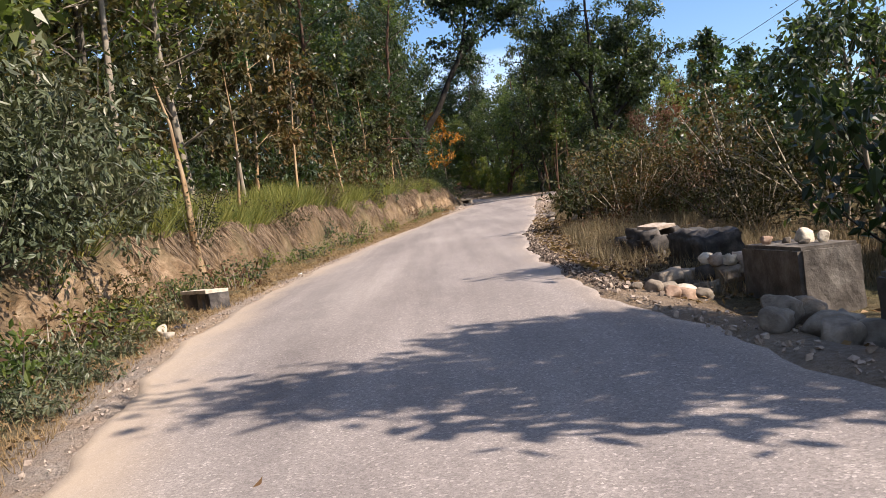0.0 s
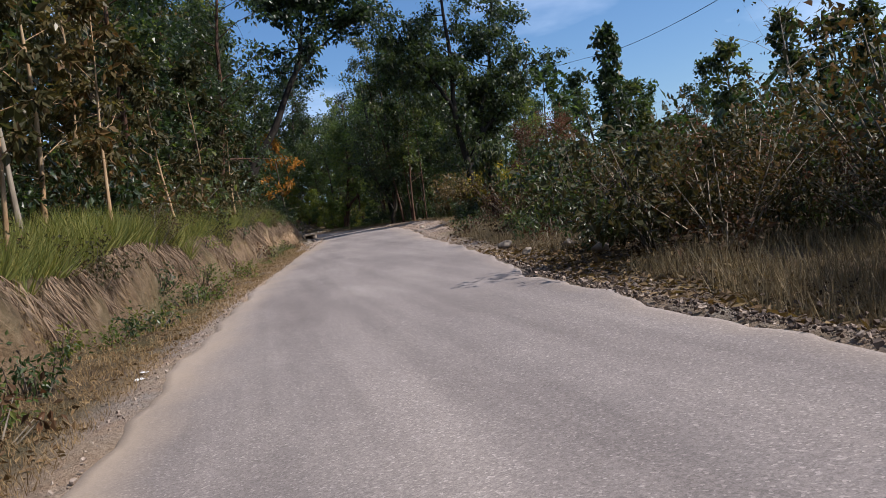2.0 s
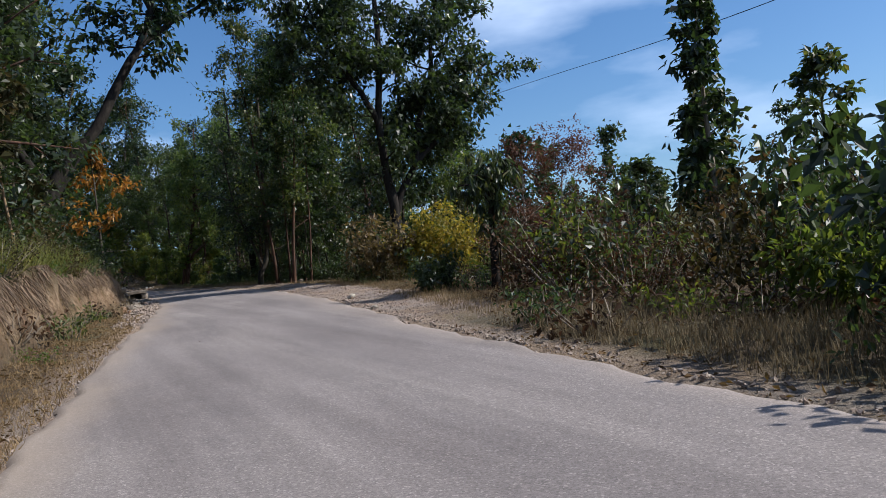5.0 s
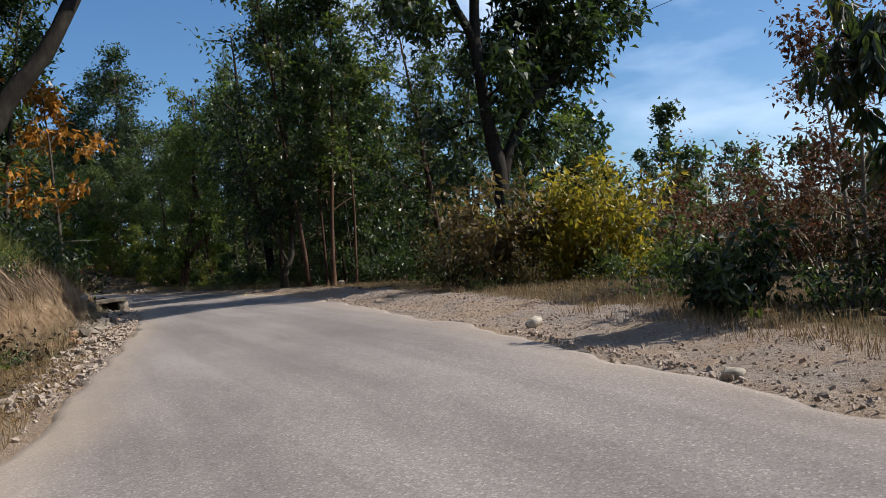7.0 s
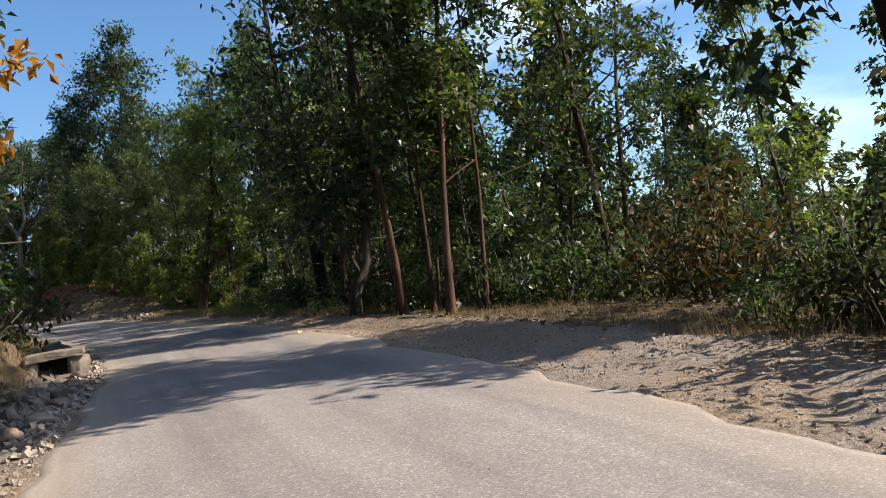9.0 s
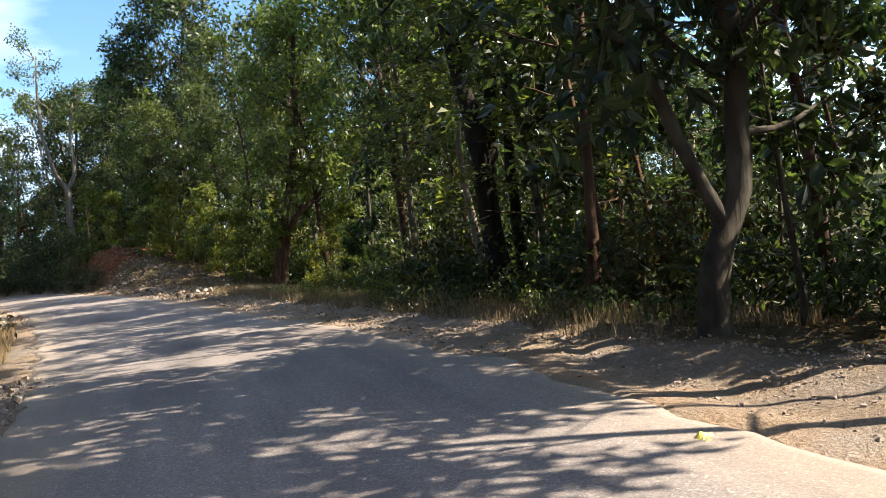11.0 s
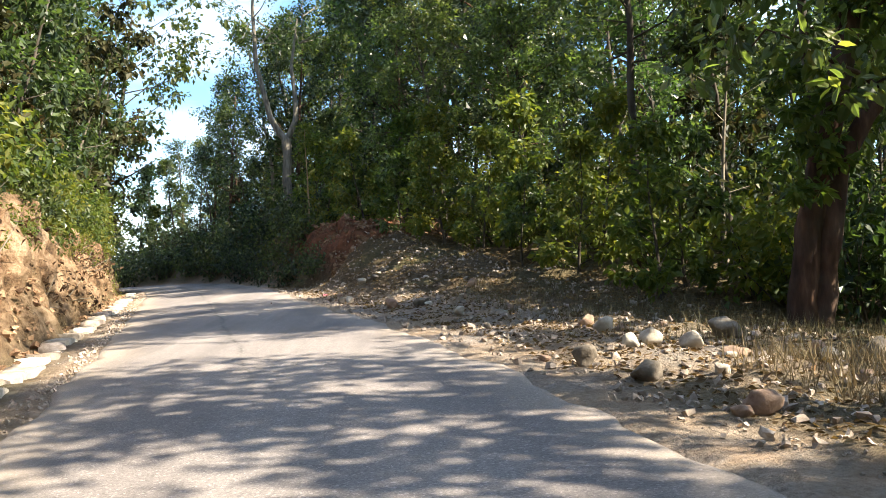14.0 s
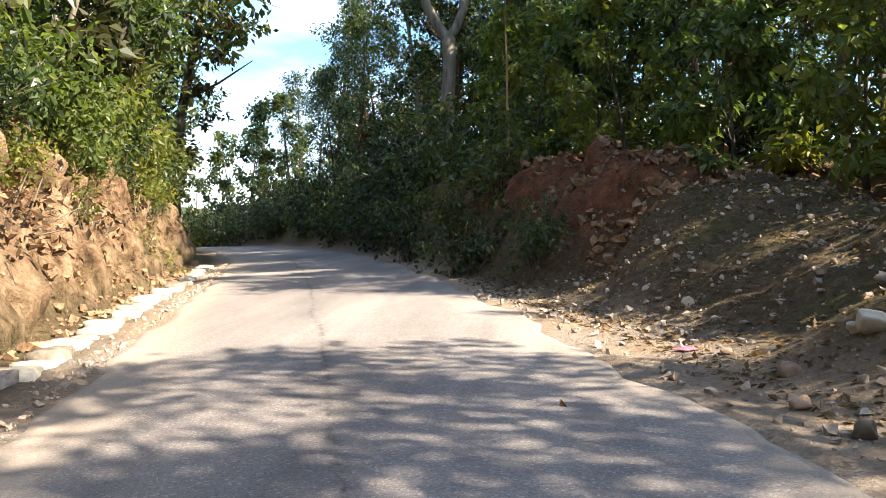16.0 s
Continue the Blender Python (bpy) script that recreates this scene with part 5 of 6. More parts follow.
# thicket of the open side
scatter(64, 7.6, 15, 8, 62, 1.35, DRY + BUSH, [3, 4, 1, 1, 2, 1, 3], 0.7, 1.15)
scatter(40, 14, 34, 12, 62, 2.2, SLIM + BUSH + DRY, [1, 2, 1, 1, 2, 1, 2, 1, 2, 1], 0.42, 0.7)
scatter(34, 32, 85, -10, 130, 4.0, FAR, [2, 2], 0.4, 0.6)
scatter(10, -6, 8, 176, 194, 2.0, FAR, [1, 3], 0.45, 0.58)
scatter(12, -19, -40, 0, 170, 3.5, FAR, [2, 2], 0.8, 1.1)
scatter(14, 20, 60, 160, 225, 3.5, FAR, [2, 2], 0.8, 1.15)
scatter(14, 32, 65, 95, 170, 4.0, FAR, [2, 2], 0.8, 1.1)
# weeds on the verges
scatter(26, -2.5, -3.6, 4, 60, 0.5, WEED, [4, 2, 2], 0.7, 1.3)
scatter(14, -2.6, -3.4, 5, 12, 0.35, WEED, [4, 3, 1], 0.8, 1.4)
scatter(22, 4.9, 7.6, 19, 42, 0.6, WEED, [1, 1, 4], 0.8, 1.4)
scatter(14, 6.4, 8.4, 42, 64, 0.6, WEED, [2, 1, 2], 0.8, 1.3)
scatter(28, 4.6, 8.0, 74, 99, 0.6, WEED, [3, 3, 1], 0.7, 1.5)
scatter(20, -3.0, -4.2, 64, 98, 0.6, WEED, [3, 2, 2], 0.8, 1.5)

for k, (x, y) in enumerate(((3.0, 11.2), (3.15, 11.8), (2.95, 12.4), (3.1, 12.9), (2.8, 13.3), (3.0, 13.9), (2.75, 14.4), (3.4, 10.9), (3.0, 15.0), (2.9, 15.8), (3.3, 16.4))):
    plant(WEED[2], x, y, k * 1.3, 0.45 + 0.1 * (k % 3)) if k % 2 == 0 else None

for k, y in enumerate(np.arange(100, 134, 1.1)):
    plant((WEED[1], WEED[0], WEED[1], WEED[2])[k % 4], at(-3.5 - 0.8 * abs(math.sin(k * 2.3)), y), float(y), k * 1.3, 0.8 + 0.2 * (k % 4), None, 0.05, (0, 35))
for k, y in enumerate(np.arange(111.5, 136, 1.7)):
    plant((BUSH[2], BUSH[0], BUSH[2])[k % 3], at(-4.15 - 0.2 * (k % 2), y), float(y), k * 2.1, 0.42 + 0.07 * (k % 3), None, 0.05, (0, 58))
# a slender high-crowned tree added beside the twin-stemmed one to shade the road
plant(EDGE[1], at(11.5, 102.9), 102.9, 1.1, 0.66, 1.15)
# ---- grass, litter and loose stones ----


def strip(n, lat0, lat1, y0, y1, g, patchy=0.0, f=1.2):
    """Random places on a strip of ground, thinned to patches."""
    y = g.uniform(y0, y1, n * 2)
    lat = g.uniform(lat0, lat1, n * 2)
    x = line_x(y) + lat
    keep = g.uniform(-1, 1, n * 2) * 0.6 + wob(x, y, f, 1.3) > patchy - 0.6
    x, y = x[keep][:n], y[keep][:n]
    return np.stack([x, y, land(x, y)[0]], -1)


def grass(name, label, P, h, w, mat, seed, droop=0.35, side=(0, 0, 0)):
    """Blades of grass, each a narrow pointed sliver."""
    g = np.random.default_rng(seed)
    n = len(P)
    hh = (h * g.uniform(0.45, 1.25, n))[:, None]
    az = g.uniform(0, 2 * np.pi, n)
    S = np.stack([np.cos(az), np.sin(az), np.zeros(n)], -1)
    D = g.normal(0, droop, (n, 3)) * [1, 1, 0] + [0, 0, 1] + np.asarray(side)
    D = unit(D)
    ww = w * g.uniform(0.6, 1.3, n)[:, None]
    V = np.stack([P - S * ww - [0, 0, 0.03], P + S * ww - [0, 0, 0.03], P + D * hh], 1).reshape(-1, 3)
    F = np.arange(n * 3).reshape(-1, 3)
    tagged(new(name, mesh_from(name, V, F, mat)), label, "grass", kind="stuff")


g = np.random.default_rng(8)
grass("dry_grass", "tall dry grass among the parapet stones", strip(6000, 4.5, 7.4, 13.2, 19.8, g, 0.3, 1.9), 0.36, 0.006, GRASS_DRY, 11)
grass("dry_grass", "tall dry straw-coloured grass on the verge", strip(17000, 4.6, 8.5, 24, 40, g, 0.15), 0.27, 0.006, GRASS_DRY, 1)
grass("dry_grass", "low dry grass behind the gravel lay-by", np.concatenate([strip(9000, 4.95, 8.5, 40, 51, g, 0.0), strip(10000, 5.6, 9.0, 50, 64, g, 0.0), strip(2500, 5.5, 7.6, 64, 74, g, 0.0)]), 0.17, 0.006, GRASS_DRY, 10)
grass("dry_grass", "dry grass tufts around the parapets", strip(9000, 4.7, 8.5, 9, 17, g, 0.1, 2.2), 0.35, 0.006, GRASS_DRY, 9)
grass("dry_grass", "short dry grass between road and bank", strip(42000, -3.3, -1.6, -1, 55, g, 0.1, 2.0), 0.12, 0.006, GRASS_DRY, 2, 0.95)


def tussocks(n, lat0, lat1, y0, y1, g2, spread_=0.14):
    """Places in tufts, and the lean of each blade out of its tuft."""
    c = strip(n // 45, lat0, lat1, y0, y1, g2, 0.05, 1.3)
    i = g2.integers(0, len(c), n)
    d = g2.normal(0, 1, (n, 3)) * [1, 1, 0]
    return c[i] + d * spread_, d * 0.55


def root_curtain(n, y0, y1, g2):
    """Places along the lip of the cut bank, from which roots and dead grass hang."""
    y = g2.uniform(y0, y1, n * 2)
    y = y[g2.uniform(-1, 1, n * 2) * 0.7 + wob(0, y, 1.4, 2.0) > -0.3][:n]
    lat = np.interp(y, BANK_Y, BANK_F) - np.interp(y, BANK_Y, BANK_W) * g2.uniform(0.6, 1.15, len(y))
    x = line_x(y) + lat
    return np.stack([x + 0.1, y, land(x, y)[0] + 0.03], -1)


TUFTS, LEANS = tussocks(30000, -5.3, -3.75, 13, 63, g)
grass("green_grass", "tufts of long yellow-green grass along the bank top", TUFTS, 0.78, 0.012, GRASS_GREEN, 3, 0.25, LEANS)
grass("hanging_roots", "dark roots and dead grass hanging over the cut bank", root_curtain(13000, 15, 62, g), 0.55, 0.011, GRASS_ROOT, 4, 0.32, (0.3, 0, -2.0))
grass("hanging_grass", "dry grass hanging down the clay bank", strip(9000, -4.1, -3.4, 15, 62, g, 0.1, 1.5), 0.3, 0.007, GRASS_DRY, 12, 0.4, (0.4, 0, -1.9))
grass("dry_grass", "dull dry grass at the forest edge", strip(15000, 4.15, 6.6, 76, 101, g, 0.1), 0.26, 0.007, GRASS_DRY, 5)
grass("dry_grass", "sparse dry grass on the dirt mound", strip(6000, 4.8, 9, 99, 112, g, 0.3), 0.24, 0.006, GRASS_DRY, 6)
grass("dry_grass", "dry grass along the roadside ditch", strip(12000, -3.9, -2.35, 55, 98, g, 0.15), 0.3, 0.007, GRASS_DRY, 7)
grass("hanging_grass", "dry grass hanging from the clay cut", strip(20000, -4.9, -3.2, 98, 138, g, 0.15), 0.5, 0.008, GRASS_DRY, 8, 0.3, (0.8, 0, -1.0))


def litter(name, label, P, size, mat, seed):
    g2 = np.random.default_rng(seed)
    A = g2.normal(0, 1, (len(P), 3)) * [1, 1, 0.25]
    tagged(new(name, mesh_from(name, *leaf_geo(P + [0, 0, 0.012], A, size, g2, 0.55), mat)), label, "fallen leaves", kind="stuff")


litter("fallen_leaves", "fallen dry leaves beside the road", strip(4500, 3.9, 9, 2, 40, g, 0.0), 0.08, LITTER, 1)
litter("fallen_leaves", "curled brown leaves heaped along the verge", strip(5200, 3.9, 5.6, 9, 28, g, -0.4, 1.8), 0.12, LITTER, 8)
litter("fallen_leaves", "fallen dry leaves behind the gravel", strip(2500, 6.2, 9.5, 40, 64, g, 0.0), 0.09, LITTER, 6)
litter("fallen_leaves", "fallen dry leaves on the bank", strip(9000, -4.5, -1.7, 0, 64, g, -0.1), 0.085, LITTER, 2)
litter("fallen_leaves", "fallen leaves on the forest floor", strip(6000, 5.3, 11, 64, 99, g, 0.0), 0.11, LITTER, 3)
litter("fallen_leaves", "thick fallen leaves and twigs on the dirt mound", strip(24000, 3.3, 9, 98, 131, g, -0.2), 0.075, LITTER, 5)
litter("fallen_leaves", "fallen leaves on the dirt shoulder", strip(900, 3.1, 5.4, 77, 104, g, 0.0), 0.07, LITTER, 7)
litter("fallen_leaves", "fallen leaves on the asphalt edges", strip(350, -1.5, 3.6, 0, 130, g, 0.2), 0.09, LITTER, 4)


def pebbles(name, label, P, size, mat, seed, power=2.5):
    """Loose broken stones, each an uneven lump of its own."""
    g2 = np.random.default_rng(seed)
    ico = bmesh.new()
    bmesh.ops.create_cube(ico, size=1.15)
    base = np.array([v.co[:] for v in ico.verts])
    faces = np.array([[v.index for v in f.verts] for f in ico.faces])
    ico.free()
    n = len(P)
    s = (size * (0.35 + 1.3 * g2.uniform(0, 1, n) ** power))[:, None, None]
    V = base[None] * g2.uniform(0.25, 1.0, (n, 8, 3)) * (g2.uniform(0.6, 1.3, (n, 1, 3)) * [1, 1, 0.75])
    tip = g2.uniform(-1, 1, (n, 1))
    V = np.stack([V[..., 0], V[..., 1] * np.cos(tip) - V[..., 2] * np.sin(tip), V[..., 1] * np.sin(tip) + V[..., 2] * np.cos(tip)], -1)
    az = g2.uniform(0, 6.28, n)
    c, sn = np.cos(az)[:, None], np.sin(az)[:, None]
    V = np.stack([V[..., 0] * c - V[..., 1] * sn, V[..., 0] * sn + V[..., 1] * c, V[..., 2] + V[..., 0] * g2.uniform(-0.3, 0.3, (n, 1))], -1) * s
    V = V + P[:, None] + [0, 0, 1] * s * 0.25
    F = (faces[None] + np.arange(n)[:, None, None] * 8).reshape(-1, 4)
    tagged(new(name, mesh_from(name, V.reshape(-1, 3), F, mat)), label, "gravel", kind="stuff")


def edge_strip(n, side, y0, y1, width, g2):
    y = g2.uniform(y0, y1, n)
    e = np.interp(y, *(_le if side < 0 else _re))
    lat = e + side * (np.abs(g2.normal(0, width, n)) - width * 0.25)
    x = line_x(y) + lat
    return np.stack([x, y, np.maximum(land(x, y)[0], 0 + line_z(y) + 0.03 * np.clip(lat, -3, 5) * (np.abs(lat) < 3.4) - 0.05)], -1)


pebbles("gravel", "loose gravel along the road edge", edge_strip(2400, 1, 0, 50, 0.3, g), 0.04, GRAVEL, 1)
pebbles("gravel", "dark broken rubble and clods along the verge", edge_strip(4600, 1, 9, 25, 0.55, g), 0.036, RUBBLE, 11, 2.6)
pebbles("gravel", "loose gravel along the dusty road edge", edge_strip(1600, -1, 0, 70, 0.18, g), 0.03, GRAVEL, 2)
pebbles("gravel", "broken stones spread over the lay-by", strip(16000, 3.3, 5.7, 41, 77, g, -0.1, 2.0), 0.023, GRAVEL_RED, 3, 3.0)
pebbles("gravel", "gravel on the shaded dirt shoulder", strip(3000, 2.95, 5.2, 77, 100, g, -0.1, 2.0), 0.035, GRAVEL, 9)
pebbles("gravel", "stones and rubble on the dirt mound", strip(4200, 2.8, 8.0, 98, 126, g, 0.0, 1.6), 0.06, GRAVEL, 4)
pebbles("gravel", "stones on the left shoulder past the bend", edge_strip(1800, -1, 96, 138, 0.2, g), 0.04, GRAVEL, 5)
pebbles("gravel", "pale broken stones laid along the road edge", strip(2900, -2.25, -1.32, 50, 82, g, -0.3, 2.0), 0.062, GRAVEL, 6, 1.8)
pebbles("gravel", "dark broken stones of the tumbled drain wall", strip(420, -2.7, -2.0, 60, 74, g, -0.2, 2.0), 0.16, STONE, 13, 1.4)
pebbles("gravel", "clay rubble on the cut bank", strip(2600, -4.7, -2.9, 99, 134, g, -0.2, 2.0), 0.10, CLAY, 8, 1.8)
pebbles("gravel", "red clay lumps on the bank", strip(700, 5.0, 9.0, 124.5, 131, g, -0.1, 2.0), 0.16, CLAY, 7, 1.6)


def rock(name, label, size, mat, seed, x, y, z=None, squash=0.7, category="stone", group="", ragged=0.0):
    """A rounded, slightly faceted boulder resting on the ground."""
    bm = bmesh.new()
    bmesh.ops.create_icosphere(bm, subdivisions=3, radius=1.0)
    r = random.Random(seed)
    off = Vector((r.uniform(0, 50), r.uniform(0, 50), r.uniform(0, 50)))
    st = Vector((r.uniform(0.85, 1.25), r.uniform(0.75, 1.1), squash * r.uniform(0.85, 1.15)))
    cuts = [Vector((r.gauss(0, 1), r.gauss(0, 1), r.gauss(0, 0.8))).normalized() for _ in range(11)]
    for v in bm.verts:
        p = v.co.copy()
        for c in cuts:
            d = p.dot(c) - 0.6
            if d > 0:
                p -= c * d * 0.92
        p += p * (noise.noise(p * 1.3 + off) * 0.22 + noise.noise(p * 5 + off) * 0.04 + noise.noise(p * 2.6 - off) * ragged)
        v.co = Vector((p.x * st.x, p.y * st.y, p.z * st.z)) * size
    low = min(v.co.z for v in bm.verts)
    me = bpy.data.meshes.new(name)
    bm.to_mesh(me)
    bm.free()
    me.materials.append(mat)
    me.polygons.foreach_set("use_smooth", [ragged < 0.2] * len(me.polygons))
    ob = new(name, me)
    ob.matrix_world = Matrix.Translation((x, y, (gz(x, y) - 0.15 * size if z is None else z) - low - 0.01)) @ Matrix.Rotation(r.uniform(0, 6.28), 4, "Z")
    return tagged(ob, label, category, group)


STONES = "loose roadside stones"
SPOTS = [(2.55, 8.5, 0.125, 1), (2.75, 8.7, 0.150, 1), (2.45, 8.9, 0.112, 0), (2.65, 9.05, 0.138, 0), (2.95, 8.9, 0.125, 0), (2.9, 9.35, 0.163, 2), (3.1, 9.15, 0.112, 0), (2.6, 9.35, 0.100, 1), (2.35, 9.2, 0.100, 0), (3.15, 9.6, 0.150, 0), (3.35, 9.9, 0.175, 0), (3.5, 10.3, 0.188, 2), (3.2, 10.1, 0.125, 0)]
for k, (x, y, s, m) in enumerate(SPOTS):
    x, y = x - 0.33, y - 0.1
    rock("stone", ("grey-brown rounded stone in a roadside heap", "reddish broken stone in a roadside heap", "pale angular stone in a roadside heap")[m], s, (STONE, STONE_RED, STONE_PALE)[m], k, x, y, group=STONES, ragged=0.12)
for k, (x, y, s) in enumerate(((2.55, 6.55, 0.22), (2.85, 6.9, 0.2), (2.75, 6.15, 0.24), (3.0, 6.5, 0.25), (2.65, 5.75, 0.25), (2.95, 5.95, 0.28), (2.35, 6.1, 0.16), (2.95, 7.15, 0.14))):
    rock("boulder", "grey rounded boulder at the foot of the parapet", s, STONE, 40 + k, x, y, group="boulders by the parapet", ragged=0.1)
rock("boulder", "tan boulder at the edge of the asphalt", 0.19, STONE, 60, 3.62, 27.9)
rock("stone", "flat stone in the dry grass", 0.16, STONE, 61, 3.9, 24.6)
rock("stone", "dark stone at the road edge", 0.14, STONE, 62, 3.3, 25.4)
rock("stone", "dark stone half in the litter", 0.2, STONE, 63, 3.6, 22.4)
rock("stone", "white stone beside the slab", 0.12, STONE_PALE, 64, -3.95, 11.3)
rock("stone", "small pale stone on the dusty edge", 0.09, STONE_PALE, 65, -3.7, 10.8)
rock("stone", "white stone on the gravel", 0.13, STONE_PALE, 66, 6.3, 50.1)
rock("stone", "white stone lying on the lay-by", 0.1, STONE_PALE, 67, 5.35, 45.6)
rock("stone", "pale stone on the gravelled shoulder", 0.19, STONE_PALE, 68, 5.45, 104.1)
rock("stone", "pale stone at the edge of the shoulder", 0.15, STONE_PALE, 69, 5.8, 101.9)
rock("stone", "brown stone beside the pale stone", 0.12, STONE_RED, 70, 5.75, 104.3)
rock("boulder", "dark boulder at the drain", 0.36, CONCRETE_BLACK, 71, at(-2.35, 75.2), 75.2)
rock("boulder", "dark boulder leaning over the drain", 0.3, CONCRETE_BLACK, 72, at(-2.5, 76.0), 76.0)
rock("stone", "grey stone under the trees", 0.2, STONE, 73, 10.9, 73.0)
for k in range(60):
    y = 99 + 22 * g.uniform()
    rock("stone", "broken stone on the dirt shoulder", 0.07 + 0.13 * g.uniform() ** 2, (STONE, STONE_RED, STONE_PALE)[k % 3], 200 + k, at(3.2 + 2.6 * g.uniform(), y), y, group="stones on the dirt shoulder", ragged=0.1)
for k in range(10):
    y = 54 + 8 * g.uniform()
    rock("stone", "pale broken stone beside the culvert", 0.06 + 0.07 * g.uniform(), (STONE, GRAVEL)[k % 2], 120 + k, at(-1.5 - 0.9 * g.uniform(), y), y, group="stones by the culvert")

for k, (lat, y, s) in enumerate(((-2.2, 58.2, 0.1), (-2.4, 58.9, 0.14), (-2.1, 59.6, 0.09), (-2.5, 60.2, 0.15), (-2.1, 60.9, 0.1), (-1.9, 60.3, 0.07), (-2.6, 57.4, 0.13))):
    rock("clay_lump", "broken lump of clay fallen from the bank", s, (CLAY, CLAY, STONE_RED)[k % 3], 160 + k, at(lat, y), y, category="clay lump", group="fallen clay lumps", ragged=0.25)

# ---- walls, parapets and small finds ----


def rough_block(name, size, mat, parent, m, seed=1, wear=0.012, cuts=5):
    """A cast block with worn edges and slightly uneven faces."""
    bm = bmesh.new()
    bmesh.ops.create_cube(bm, size=1.0)
    bmesh.ops.scale(bm, vec=size, verts=bm.verts)
    bmesh.ops.bevel(bm, geom=bm.edges[:], offset=min(size) * 0.06, segments=2, affect="EDGES")
    bmesh.ops.subdivide_edges(bm, edges=[e for e in bm.edges if e.calc_length() > min(size) * 0.3], cuts=cuts, use_grid_fill=True)
    off = Vector((seed * 3.1, seed * 1.7, 0))
    for v in bm.verts:
        v.co += v.normal * noise.noise(v.co * 6 + off) * wear + v.normal * noise.noise(v.co * 22 + off) * wear * 0.5
    me = bpy.data.meshes.new(name)
    bm.to_mesh(me)
    bm.free()
    me.materials.append(mat)
    me.polygons.foreach_set("use_smooth", [wear > 0.04] * len(me.polygons))
    ob = new(name, me)
    if parent is None:
        ob.matrix_world = m
    else:
        ob.parent = parent
        ob.matrix_basis = m
    return ob


tagged(rough_block("parapet_block", (0.62, 1.42, 0.95), CONCRETE, None, pose(3.6, 8.62, 0.22, 0, 0, 2), 1, 0.013, 9), "cast concrete parapet block with weathered rough faces", "parapet")
tagged(rough_block("parapet_block", (0.62, 1.5, 0.95), CONCRETE, None, pose(3.35, 5.2, 0.14, 0, 0, 4), 2, 0.013, 9), "dark concrete parapet block beside boulders", "parapet")
tagged(rough_block("parapet_block", (0.62, 1.2, 0.85), CONCRETE_BLACK, None, pose(3.75, 12.1, 0.36, 3, -4, 8), 3, 0.09, 8), "mould-blackened concrete parapet block in dry grass", "parapet")
for k, (x, y, s, m) in enumerate(((3.42, 8.95, 0.085, STONE_RED), (3.56, 8.75, 0.07, STONE), (3.62, 8.45, 0.13, STONE_PALE), (3.72, 8.25, 0.085, STONE_PALE), (3.55, 8.3, 0.06, STONE))):
    rock("stone", "loose stone lying on the parapet block", s, m, 140 + k, x, y, 0.685, 0.8, group="stones on the parapet")
wall = thing("stone_wall", "rubble stone wall end with pale capping slab", "wall", m=pose(3.55, 14.6, gz(3.55, 14.6), 0, 0, 4))
for k in range(22):
    i, j = k % 6, k // 6
    rough_block("wall_stone", (0.3 + 0.05 * (k % 3), 0.34 + 0.05 * ((k * 7) % 4), 0.2), (CONCRETE_BLACK, STONE, CONCRETE_BLACK, CONCRETE_BLACK)[k % 4], wall, pose(-0.2 + 0.4 * ((k * 5) % 2) + 0.05 * math.sin(k * 4.1), -0.95 + 0.38 * i + 0.1 * (j % 2), -0.04 + 0.13 * j, 14 * math.sin(k * 2.1), 12 * math.cos(k * 1.3), 40 * math.sin(k * 3.7)), k, 0.09, 2)
part("capping_slab", rough_block("capping_slab", (0.38, 0.52, 0.05), GRAVEL, None, pose(0, 0, 0), 7, 0.012).data, wall).matrix_basis = pose(-0.05, -0.6, 0.50, 4, -5, 20)
bpy.data.objects.remove(bpy.data.objects["capping_slab"])
drain = thing("drain_culvert", "broken stone drain mouth with a flat lintel slab", "culvert", m=pose(at(-2.2, 71.6), 71.6, gz(at(-2.2, 71.6), 71.6), 0, 0, -6))
rough_block("lintel", (0.95, 0.9, 0.13), STONE, drain, pose(0.05, 0, 0.46, 2, -3, 4), 90, 0.03, 3)
rough_block("side_wall", (0.24, 0.85, 0.5), STONE, drain, pose(-0.38, 0, 0.16, 0, 0, 5), 91, 0.05, 3)
rough_block("side_wall", (0.24, 0.8, 0.48), STONE, drain, pose(0.42, 0.02, 0.16, 0, 3, -4), 92, 0.05, 3)
# added black block that stands in for the dark inside the drain mouth
rough_block("back_wall", (0.75, 0.14, 0.5), CONCRETE_BLACK, drain, pose(0.02, 0.42, 0.16), 93, 0.03, 3)
for k in range(9):
    y = 63.5 + 0.95 * k
    rock("stone", "flat dark stone of the tumbled drain edge", 0.15 + 0.05 * (k % 3), (STONE, STONE_RED, STONE)[k % 3], 300 + k, at(-1.72 - 0.12 * (k % 2), y), y, None, 0.45, group="drain edge stones", ragged=0.1)
head = thing("culvert_headwall", "low stone culvert headwall with flat concrete slab", "headwall", m=pose(-4.25, 14.45, gz(-4.25, 14.45), 0, 0, 42))
rough_block("slab", (0.42, 0.98, 0.06), STONE_PALE, head, pose(0, 0, 0.27, 0, 2, 0), 8, 0.006)
for k in range(4):
    rough_block("wall_stone", (0.36, 0.25, 0.3), (CONCRETE_BLACK, STONE)[k % 2], head, pose(0.02, -0.42 + 0.28 * k, 0.09, 0, 0, 6 * k - 9), 20 + k, 0.03, 2)

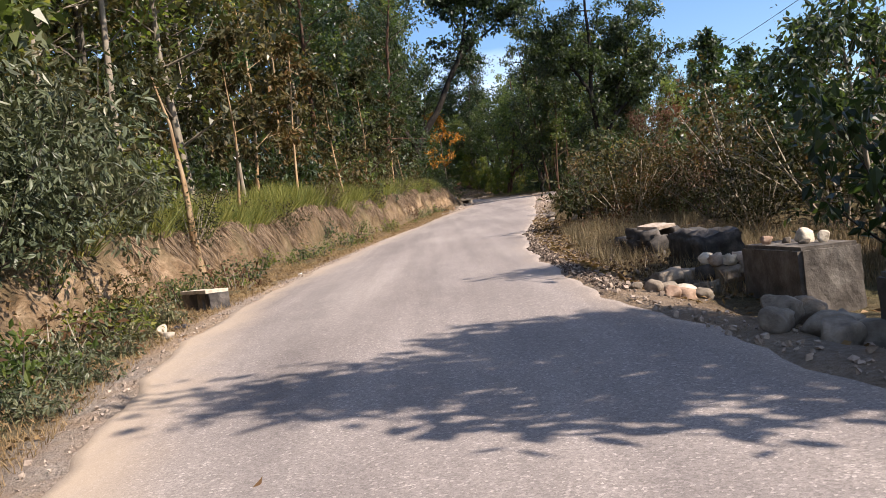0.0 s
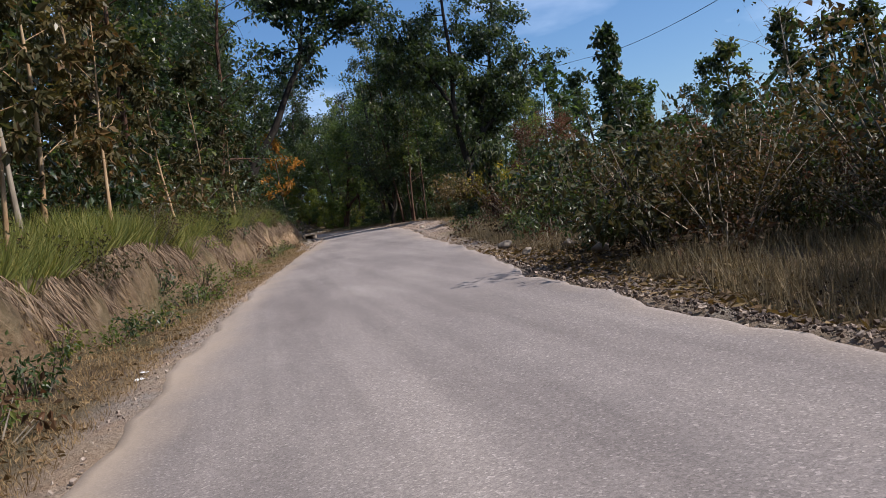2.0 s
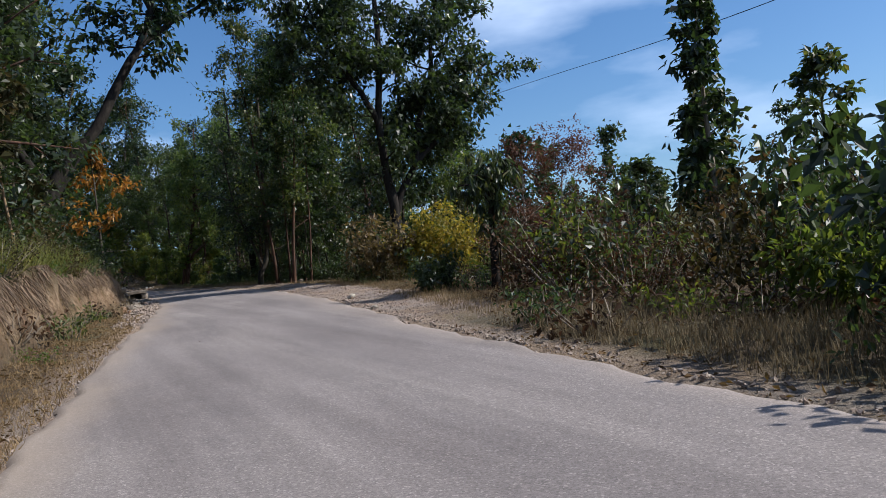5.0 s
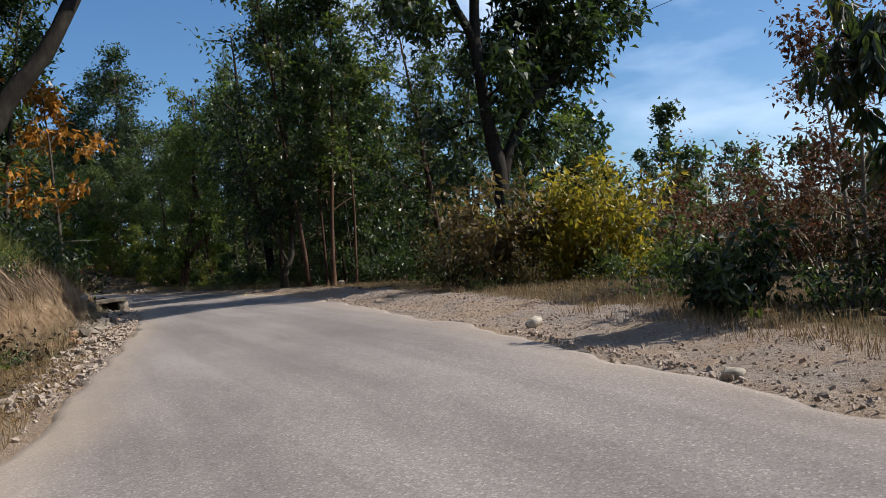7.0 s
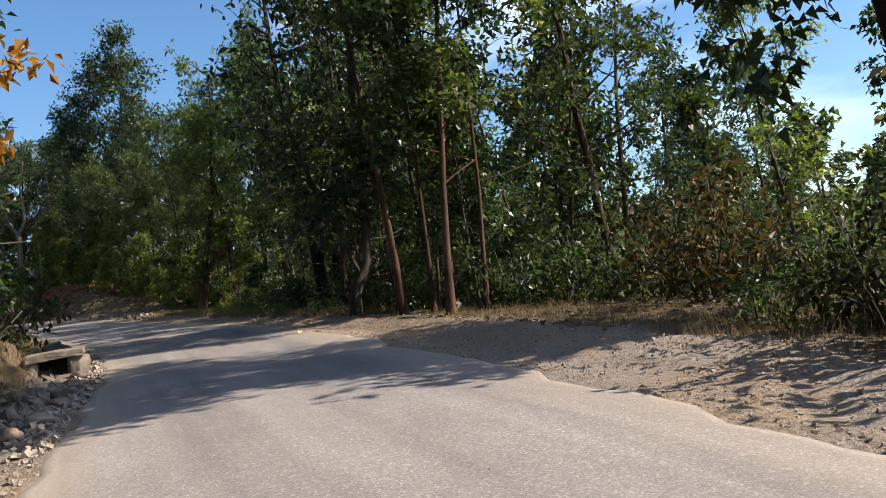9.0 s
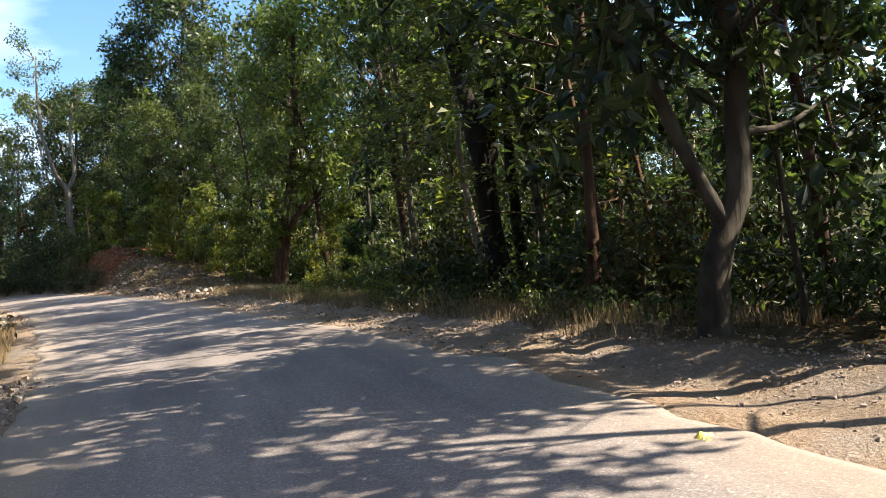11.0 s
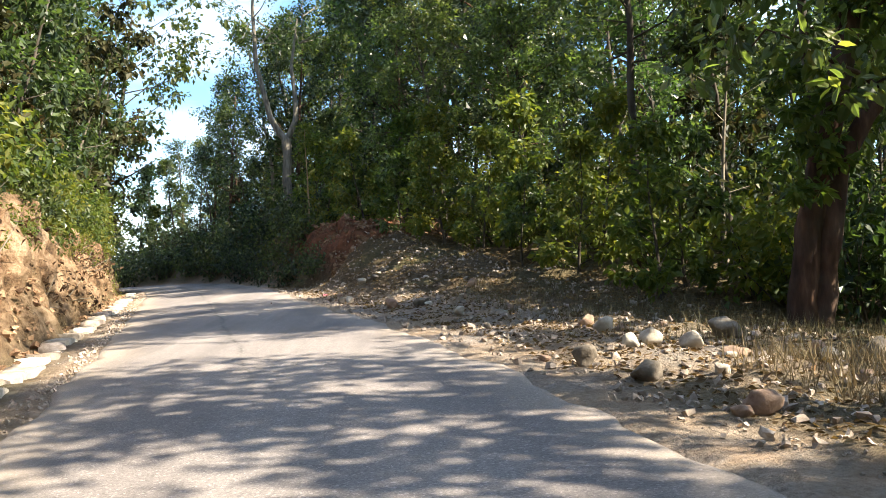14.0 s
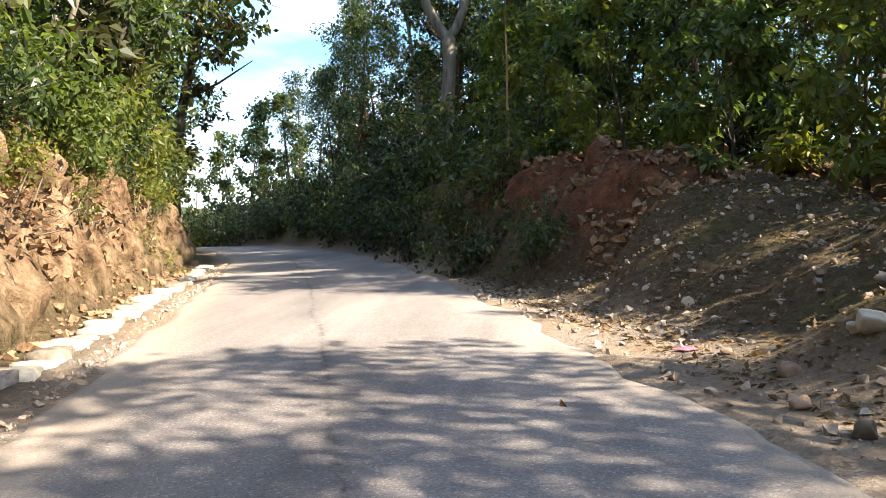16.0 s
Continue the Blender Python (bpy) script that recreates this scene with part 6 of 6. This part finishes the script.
kerb = thing("kerb_wall", "low drain kerb of pale rough stone blocks", "kerb")
for k, y in enumerate(np.arange(96.5, 137, 0.62)):
    x = at(-2.72 - 0.05 * math.sin(k * 1.7), y)
    turn = math.degrees(math.atan2(-(line_x(y + 0.5) - line_x(y - 0.5)), 1))
    rough_block("kerb_stone", (0.34 + 0.06 * (k % 3), 0.5 + 0.05 * ((k * 3) % 4), 0.30 + 0.04 * ((k * 5) % 3)), (STONE_PALE, GRAVEL, STONE_PALE, GRAVEL, STONE)[(k * 7) % 5], kerb, pose(x, float(y), gz(x, y) - 0.10, 3 * math.sin(k), 4 * math.cos(k * 2.3), turn + 6 * math.sin(k * 3.1)), 30 + k % 9, 0.05, 2)

low = thing("low_stone_wall", "low dry-laid row of weathered stones with pale stones on top", "wall", m=pose(3.0, 9.95, gz(3.0, 9.95), 0, 0, -20))
for k in range(15):
    i, j = k % 5, k // 5
    rough_block("wall_stone", (0.24 + 0.05 * (k % 3), 0.26, 0.15 + 0.03 * (k % 2)) if j < 2 else (0.14, 0.15, 0.12), (STONE, CONCRETE_BLACK, STONE)[k % 3] if j < 2 else (STONE_PALE, GRAVEL)[k % 2],
                low, pose(-0.42 + 0.25 * i + 0.05 * math.sin(k * 2.7) if j < 2 else 0.05 + 0.13 * i, 0.1 * math.cos(k * 1.9), 0.05 + 0.16 * j, 9 * math.sin(k * 3.3), 8 * math.cos(k * 2.1), 35 * math.sin(k * 1.7)), 50 + k, 0.06, 2)

# the wire over the thicket
cu = bpy.data.curves.new("power_line", "CURVE")
cu.dimensions, cu.bevel_depth = "3D", 0.011
sp = cu.splines.new("NURBS")
wire = [(30, 95, 17.5), (20.6, 62, 11.9), (16.5, 46.8, 9.2), (13.5, 36.0, 7.7), (13.0, 30, 7.5), (14.0, 20, 8.2), (16, 5, 9.5), (18, -10, 11)]
sp.points.add(len(wire) - 1)
for p, c in zip(sp.points, wire):
    p.co = (*c, 1)
sp.use_endpoint_u, sp.order_u = True, 3
cu.materials.append(CABLE)
tagged(new("power_line", cu), "single black power line slung over the thicket", "cable")


def scrap(name, label, size, mat, x, y, seed, category, lift=0.0):
    """A crumpled thin scrap lying on the ground."""
    bm = bmesh.new()
    bmesh.ops.create_grid(bm, x_segments=7, y_segments=7, size=size)
    for v in bm.verts:
        n1 = noise.noise(Vector((v.co.x * 12 + seed, v.co.y * 12, seed)))
        edge = max(abs(v.co.x), abs(v.co.y)) / size
        v.co.x *= 1 + 0.35 * n1
        v.co.y *= 0.7 + 0.4 * noise.noise(Vector((seed, v.co.x * 9, v.co.y * 9)))
        v.co.z = abs(n1) * size * 0.9 * (1.15 - edge) + size * 0.12
    bmesh.ops.solidify(bm, geom=bm.faces[:], thickness=0.003)
    me = bpy.data.meshes.new(name)
    bm.to_mesh(me)
    bm.free()
    me.materials.append(mat)
    ob = new(name, me)
    ob.matrix_world = pose(x, y, gz(x, y) + lift + 0.004, 0, 0, seed * 40)
    tagged(ob, label, category)


scrap("plastic_bag", "crumpled pink plastic bag on the dirt", 0.11, PINK, 0.9, 118.6, 1, "bag")
scrap("paper_scrap", "small white paper scrap on the verge", 0.07, WHITE, at(-1.7, 19.5), 19.5, 2, "litter")
scrap("paper_scrap", "small white paper scrap on the verge", 0.06, WHITE, at(-1.75, 20.0), 20.0, 3, "litter")
scrap("plastic_bag", "black plastic rag beside the white stone", 0.12, BLACKRAG, -3.8, 11.6, 4, "rag")
scrap("fallen_leaf", "large yellow fallen leaf on the asphalt edge", 0.1, YELLOW, 7.1, 73.1, 5, "leaf", 0.03)
